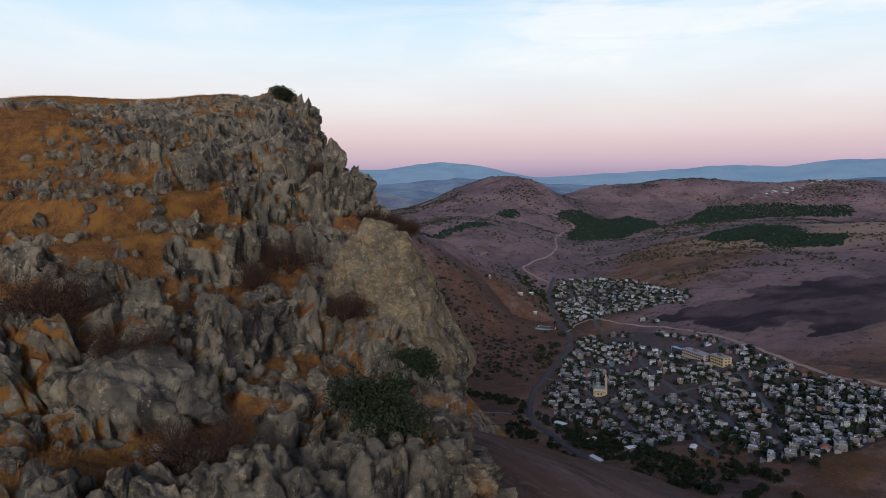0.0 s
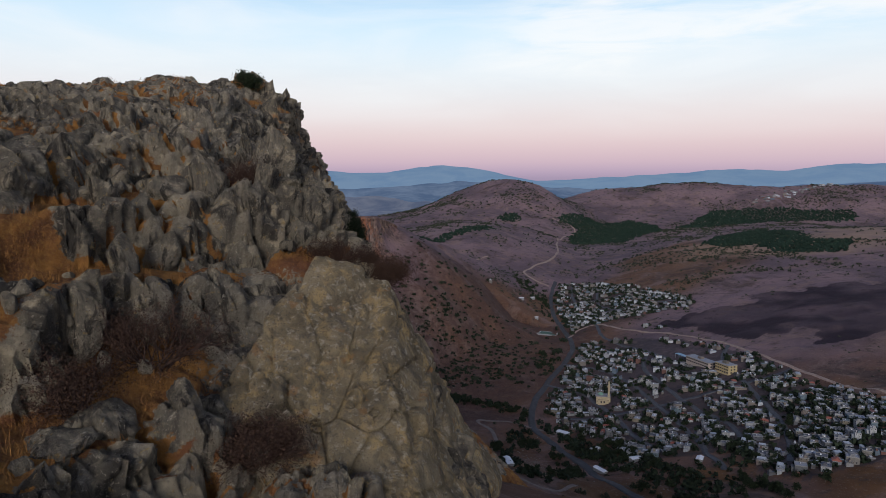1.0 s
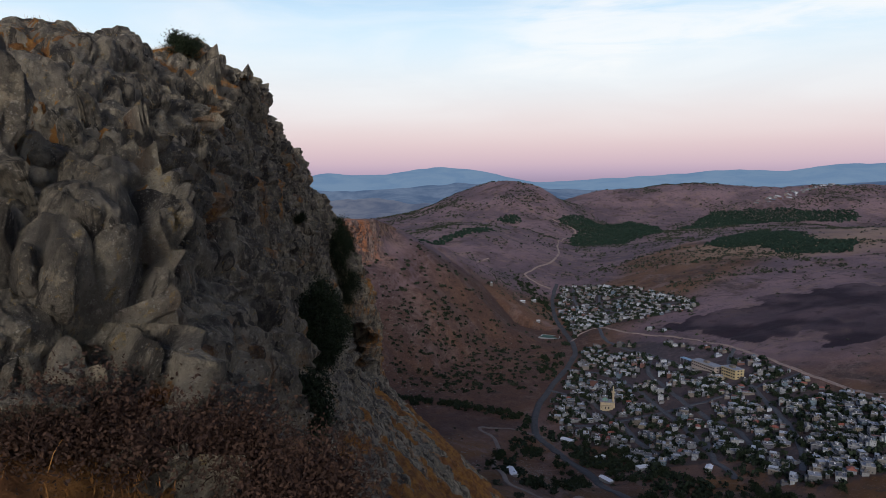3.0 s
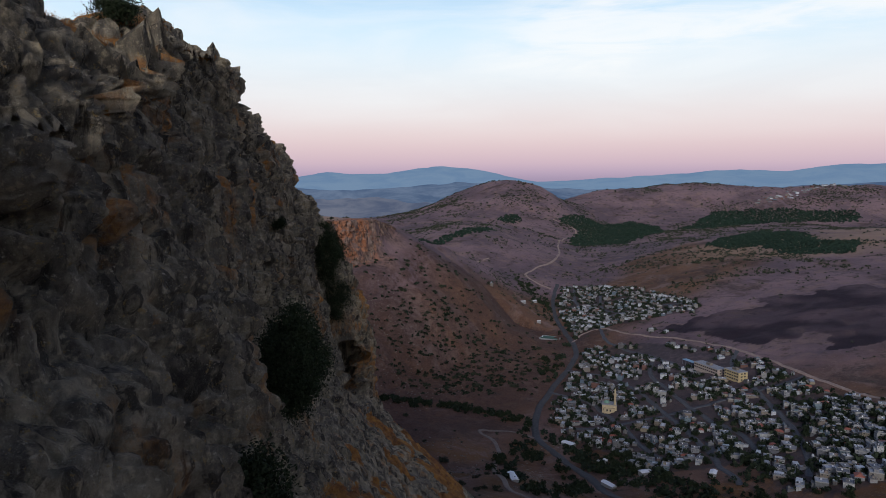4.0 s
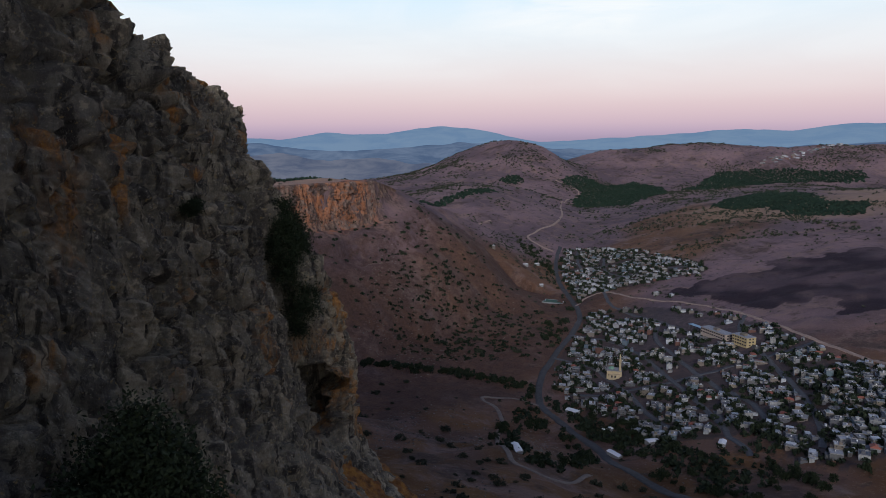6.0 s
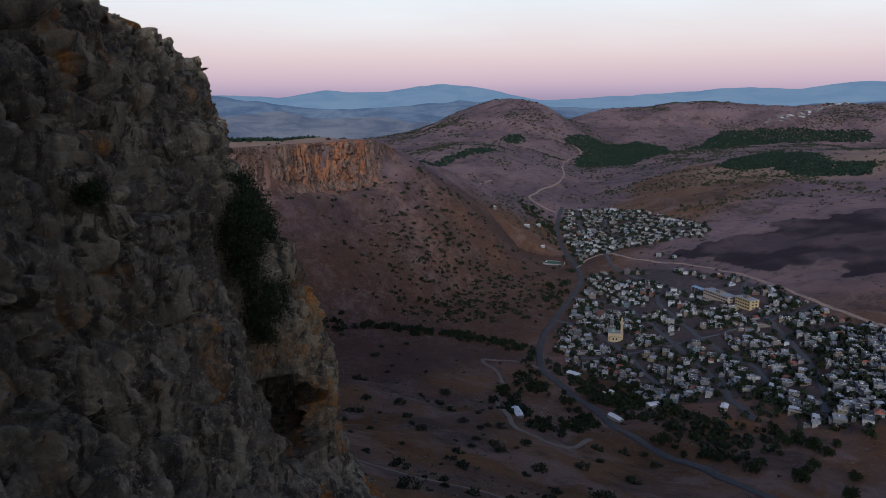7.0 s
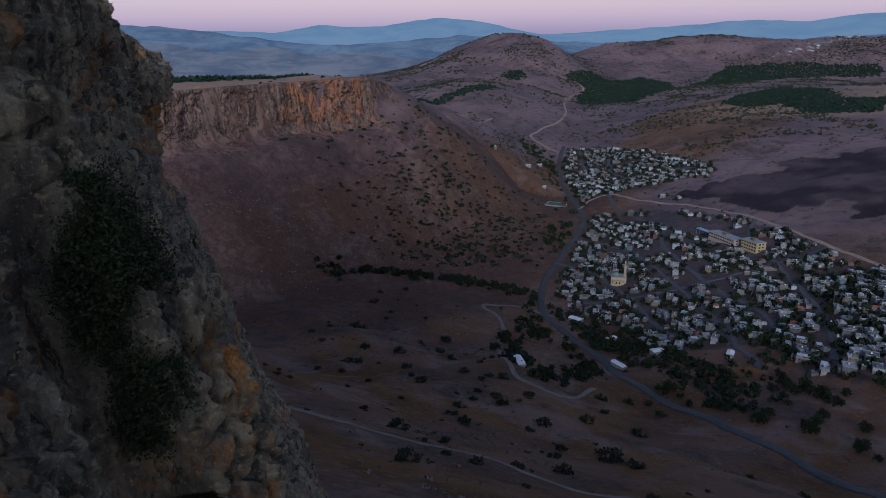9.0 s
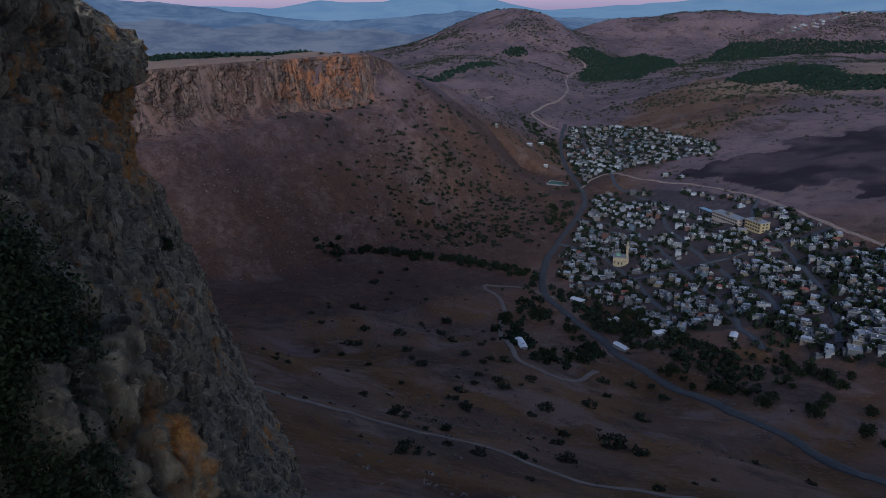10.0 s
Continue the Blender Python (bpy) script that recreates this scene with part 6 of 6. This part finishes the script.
def scrub(name, xy, sizes, seed, material, label, tall=0.8, pointed=False, leaves=16):
    """Far bushes or wood, one ragged clump of leaf facets at each spot, joined."""
    rs = np.random.RandomState(seed)
    n, k = len(xy), leaves
    z = ground_z(xy[:, 0], xy[:, 1])
    d = rs.normal(size=(n, k, 3))
    d /= np.linalg.norm(d, axis=2, keepdims=True)
    d[:, :, 2] = np.abs(d[:, :, 2])
    r = rs.uniform(0.5, 1.0, (n, k, 1))
    c = d * r
    if pointed:
        c[:, :, :2] *= 0.9 - 0.75 * c[:, :, 2:]
    c = c * (sizes[:, None, None] * np.array([1, 1, tall]))
    c = c + np.stack([xy[:, 0], xy[:, 1], z], -1)[:, None]
    c = c.reshape(-1, 3)
    s = np.repeat(sizes, k)[:, None] * rs.uniform(0.30, 0.55, (n * k, 1))
    a = rs.normal(size=(n * k, 3))
    a /= np.linalg.norm(a, axis=1, keepdims=True)
    b = np.cross(a, rs.normal(size=(n * k, 3)))
    b /= np.linalg.norm(b, axis=1, keepdims=True)
    v = np.stack([c - a * s, c + b * s * 0.8, c + a * s, c - b * s * 0.8], 1).reshape(-1, 3)
    i = np.arange(n * k)[:, None] * 4
    return tagged(new(name, raw_mesh(name, v, np.concatenate([i + [0, 1, 2], i + [0, 2, 3]]), material)), label, "vegetation", kind="stuff")


LEAF_DEEP = leaf_mat("deep_green_garden_leaves", (0.010, 0.016, 0.011), (0.026, 0.036, 0.022))
rs = np.random.RandomState(3)
xy = np.c_[rs.uniform(-400, 2200, 190000), rs.uniform(250, 3900, 190000)]
fan = np.abs(np.degrees(np.arctan2(xy[:, 0], xy[:, 1])) - 5) < 32
thick = fractal(flat(xy[:, 0], xy[:, 1], 160), 4, 701)
keep = fan & (rs.uniform(0, 1, len(xy)) < np.clip(0.05 + 0.30 * thick, 0.012, 0.35) * np.where(xy[:, 1] < 1250, 0.45, 2.0)) & ~inside(xy[:, 0], xy[:, 1], LOWER) & ~inside(xy[:, 0], xy[:, 1], UPPER) & ~inside(xy[:, 0], xy[:, 1], BURNT) & (near_line(xy[:, 0], xy[:, 1], MAIN_ROAD) > 8) & (near_line(xy[:, 0], xy[:, 1], HILL_TRACK) > 9)
keep &= (mesa_side(xy[:, 0], xy[:, 1])[0] > 80) | (xy[:, 1] > 1250)
xy = xy[keep]
print("scrub", len(xy))
scrub("scrub", xy, rs.uniform(0.8, 2.8, len(xy)) * np.clip(np.hypot(*xy.T) / 1000, 0.6, 2.1), 71, LEAF_OLIVE, "scattered dark bushes on the dry hillsides", leaves=8)
slope_xy = np.c_[rs.normal(15, 70, 700), rs.normal(955, 80, 700)]
slope_xy = slope_xy[(near_line(slope_xy[:, 0], slope_xy[:, 1], MAIN_ROAD) > 14) & (slope_xy[:, 1] > 840)]
scrub("scrub", slope_xy, rs.uniform(1.5, 4.0, len(slope_xy)), 73, LEAF_DEEP, "dark bushes on the slope below the mesa")

PINE = leaf_mat("plantation_pines", (0.012, 0.026, 0.020), (0.026, 0.046, 0.034))
WOODS = [([(426, 2579), (615, 2830), (802, 2960), (865, 2777), (821, 2550), (735, 2526), (623, 2392), (487, 2233), (415, 2180), (430, 2330), (490, 2480)], 9), ([(660, 1740), (742, 1813), (857, 1866), (885, 1721), (830, 1560), (870, 1450), (800, 1360), (717, 1414), (703, 1460), (720, 1572), (657, 1592)], 7),
         ([(900, 2650), (1004, 2767), (1193, 3037), (1398, 3011), (1583, 2923), (1742, 2906), (1669, 2772), (1524, 2805), (1321, 2832), (1118, 2696)], 11), ([(201, 2499), (264, 2553), (290, 2496), (252, 2429), (208, 2433)], 8), ([(-420, 1010), (-300, 1075), (-190, 1180), (-90, 1290), (-30, 1400), (-20, 1340), (-95, 1235), (-190, 1120), (-300, 1020), (-420, 960)], 7), ([(-60, 1750), (40, 1880), (120, 1990), (150, 1950), (60, 1830), (-40, 1700)], 8)]
for ring, gap in WOODS:
    lo, hi = np.min(ring, 0), np.max(ring, 0)
    gxw, gyw = np.meshgrid(np.arange(lo[0], hi[0], gap), np.arange(lo[1], hi[1], gap))
    w_xy = np.c_[gxw.ravel(), gyw.ravel()] + rs.normal(0, gap * 0.22, (gxw.size, 2))
    w_xy = w_xy[inside(w_xy[:, 0] + 6 * rs.normal(size=len(w_xy)), w_xy[:, 1], ring)]
    scrub("wood", w_xy, gap * rs.uniform(0.55, 0.85, len(w_xy)), 75, PINE, "dark green pine plantation on the hills", 0.75, True)


# rows of trees and bushes along the far hillsides
for line, spread, count in (([(388, 2000), (520, 2330), (681, 2623), (820, 2760)], 16, 130), ([(434, 2287), (620, 2640), (828, 2902)], 18, 110), ([(1274, 3000), (1480, 2930), (1677, 2847)], 22, 130), ([(511, 1488), (585, 1500), (659, 1466), (700, 1320), (723, 1177)], 13, 120), ([(773, 1630), (930, 2050), (1090, 2651)], 20, 120), ([(186, 2463), (329, 2584), (473, 2713)], 15, 90), ([(330, 1600), (430, 1680), (560, 1740), (640, 1700)], 16, 110), ([(820, 1250), (980, 1400), (1150, 1500)], 18, 110), ([(420, 1330), (520, 1300), (640, 1240)], 14, 60)):
    q = smooth_line(line, 4.0)
    h_xy = q[rs.randint(0, len(q), count)] + rs.normal(0, spread, (count, 2))
    scrub("scrub", h_xy, rs.uniform(2.0, 5.0, count), 83, LEAF_OLIVE, "row of dark trees and bushes along the hillside", 1.0, leaves=10)


# ---- stones and cemetery ----
STONE = leaf_mat("pale_field_stones", (0.11, 0.095, 0.085), (0.25, 0.215, 0.19))
xy = np.c_[rs.uniform(-110, 170, 9000), rs.uniform(200, 720, 9000)]
thick = fractal(flat(xy[:, 0], xy[:, 1], 60), 4, 711)
xy = xy[(rs.uniform(0, 1, len(xy)) < np.clip(0.9 * thick - 0.1, 0, 0.6)) & (near_line(xy[:, 0], xy[:, 1], MAIN_ROAD) > 7)]
mxy = np.c_[rs.normal(-120, 130, 4000), rs.normal(930, 90, 4000)]
ms = mesa_side(mxy[:, 0], mxy[:, 1])[0]
mxy = mxy[(ms > 60) & (ms < 260) & (fractal(flat(mxy[:, 0], mxy[:, 1], 45), 3, 713) > 0.1)]
scrub("field_stones", np.concatenate([xy, mxy]), rs.uniform(0.35, 1.2, len(xy) + len(mxy)), 77, STONE, "pale limestone rubble strewn over the slopes", 0.5)
cem = np.c_[rs.normal(76, 13, 420), rs.normal(575, 24, 420)]
yard_trees = []
for x, y in spots + beyond:
    for _ in range(rng.choice((2, 3, 3, 4, 5))):
        a = rng.uniform(0, 6.3)
        yard_trees.append((x + rng.uniform(6.5, 9) * math.cos(a), y + rng.uniform(6, 8.5) * math.sin(a)))
for ring, spread, count in (([(112, 716), (126, 670), (140, 622), (168, 595)], 8, 110), ([(168, 592), (184, 555), (188, 510), (183, 471)], 13, 120), ([(234, 520), (256, 568), (240, 600)], 9, 40), ([(52, 520), (54, 580), (62, 630), (88, 645), (112, 606), (108, 560), (86, 510), (56, 496)], 4.5, 110), ([(97, 756), (84, 700), (78, 664)], 5, 30), ([(198, 1060), (212, 1180), (222, 1300), (238, 1440)], 9, 110), ([(176, 1460), (190, 1380), (205, 1330), (196, 1250)], 11, 80), ([(-132, 789), (-52, 808), (19, 796), (85, 760)], 5, 110), ([(131, 880), (165, 960), (180, 1010)], 9, 40), ([(300, 560), (345, 640), (372, 720)], 14, 60)):
    q = smooth_line(ring, 2.0)
    a = q[rs.randint(0, len(q), count)] + rs.normal(0, spread, (count, 2))
    a = a[near_line(a[:, 0], a[:, 1], MAIN_ROAD) > 7]
    yard_trees += [tuple(p) for p in a]
yard_trees = np.array(yard_trees)
scrub("garden_trees", yard_trees, rs.uniform(1.8, 4.4, len(yard_trees)), 81, LEAF_DEEP, "dark garden trees and shrubs between the houses", 1.35, leaves=22)
scrub("gravestones", cem, rs.uniform(0.4, 0.9, len(cem)), 79, STONE, "crowded pale gravestones in the cemetery", 0.7)
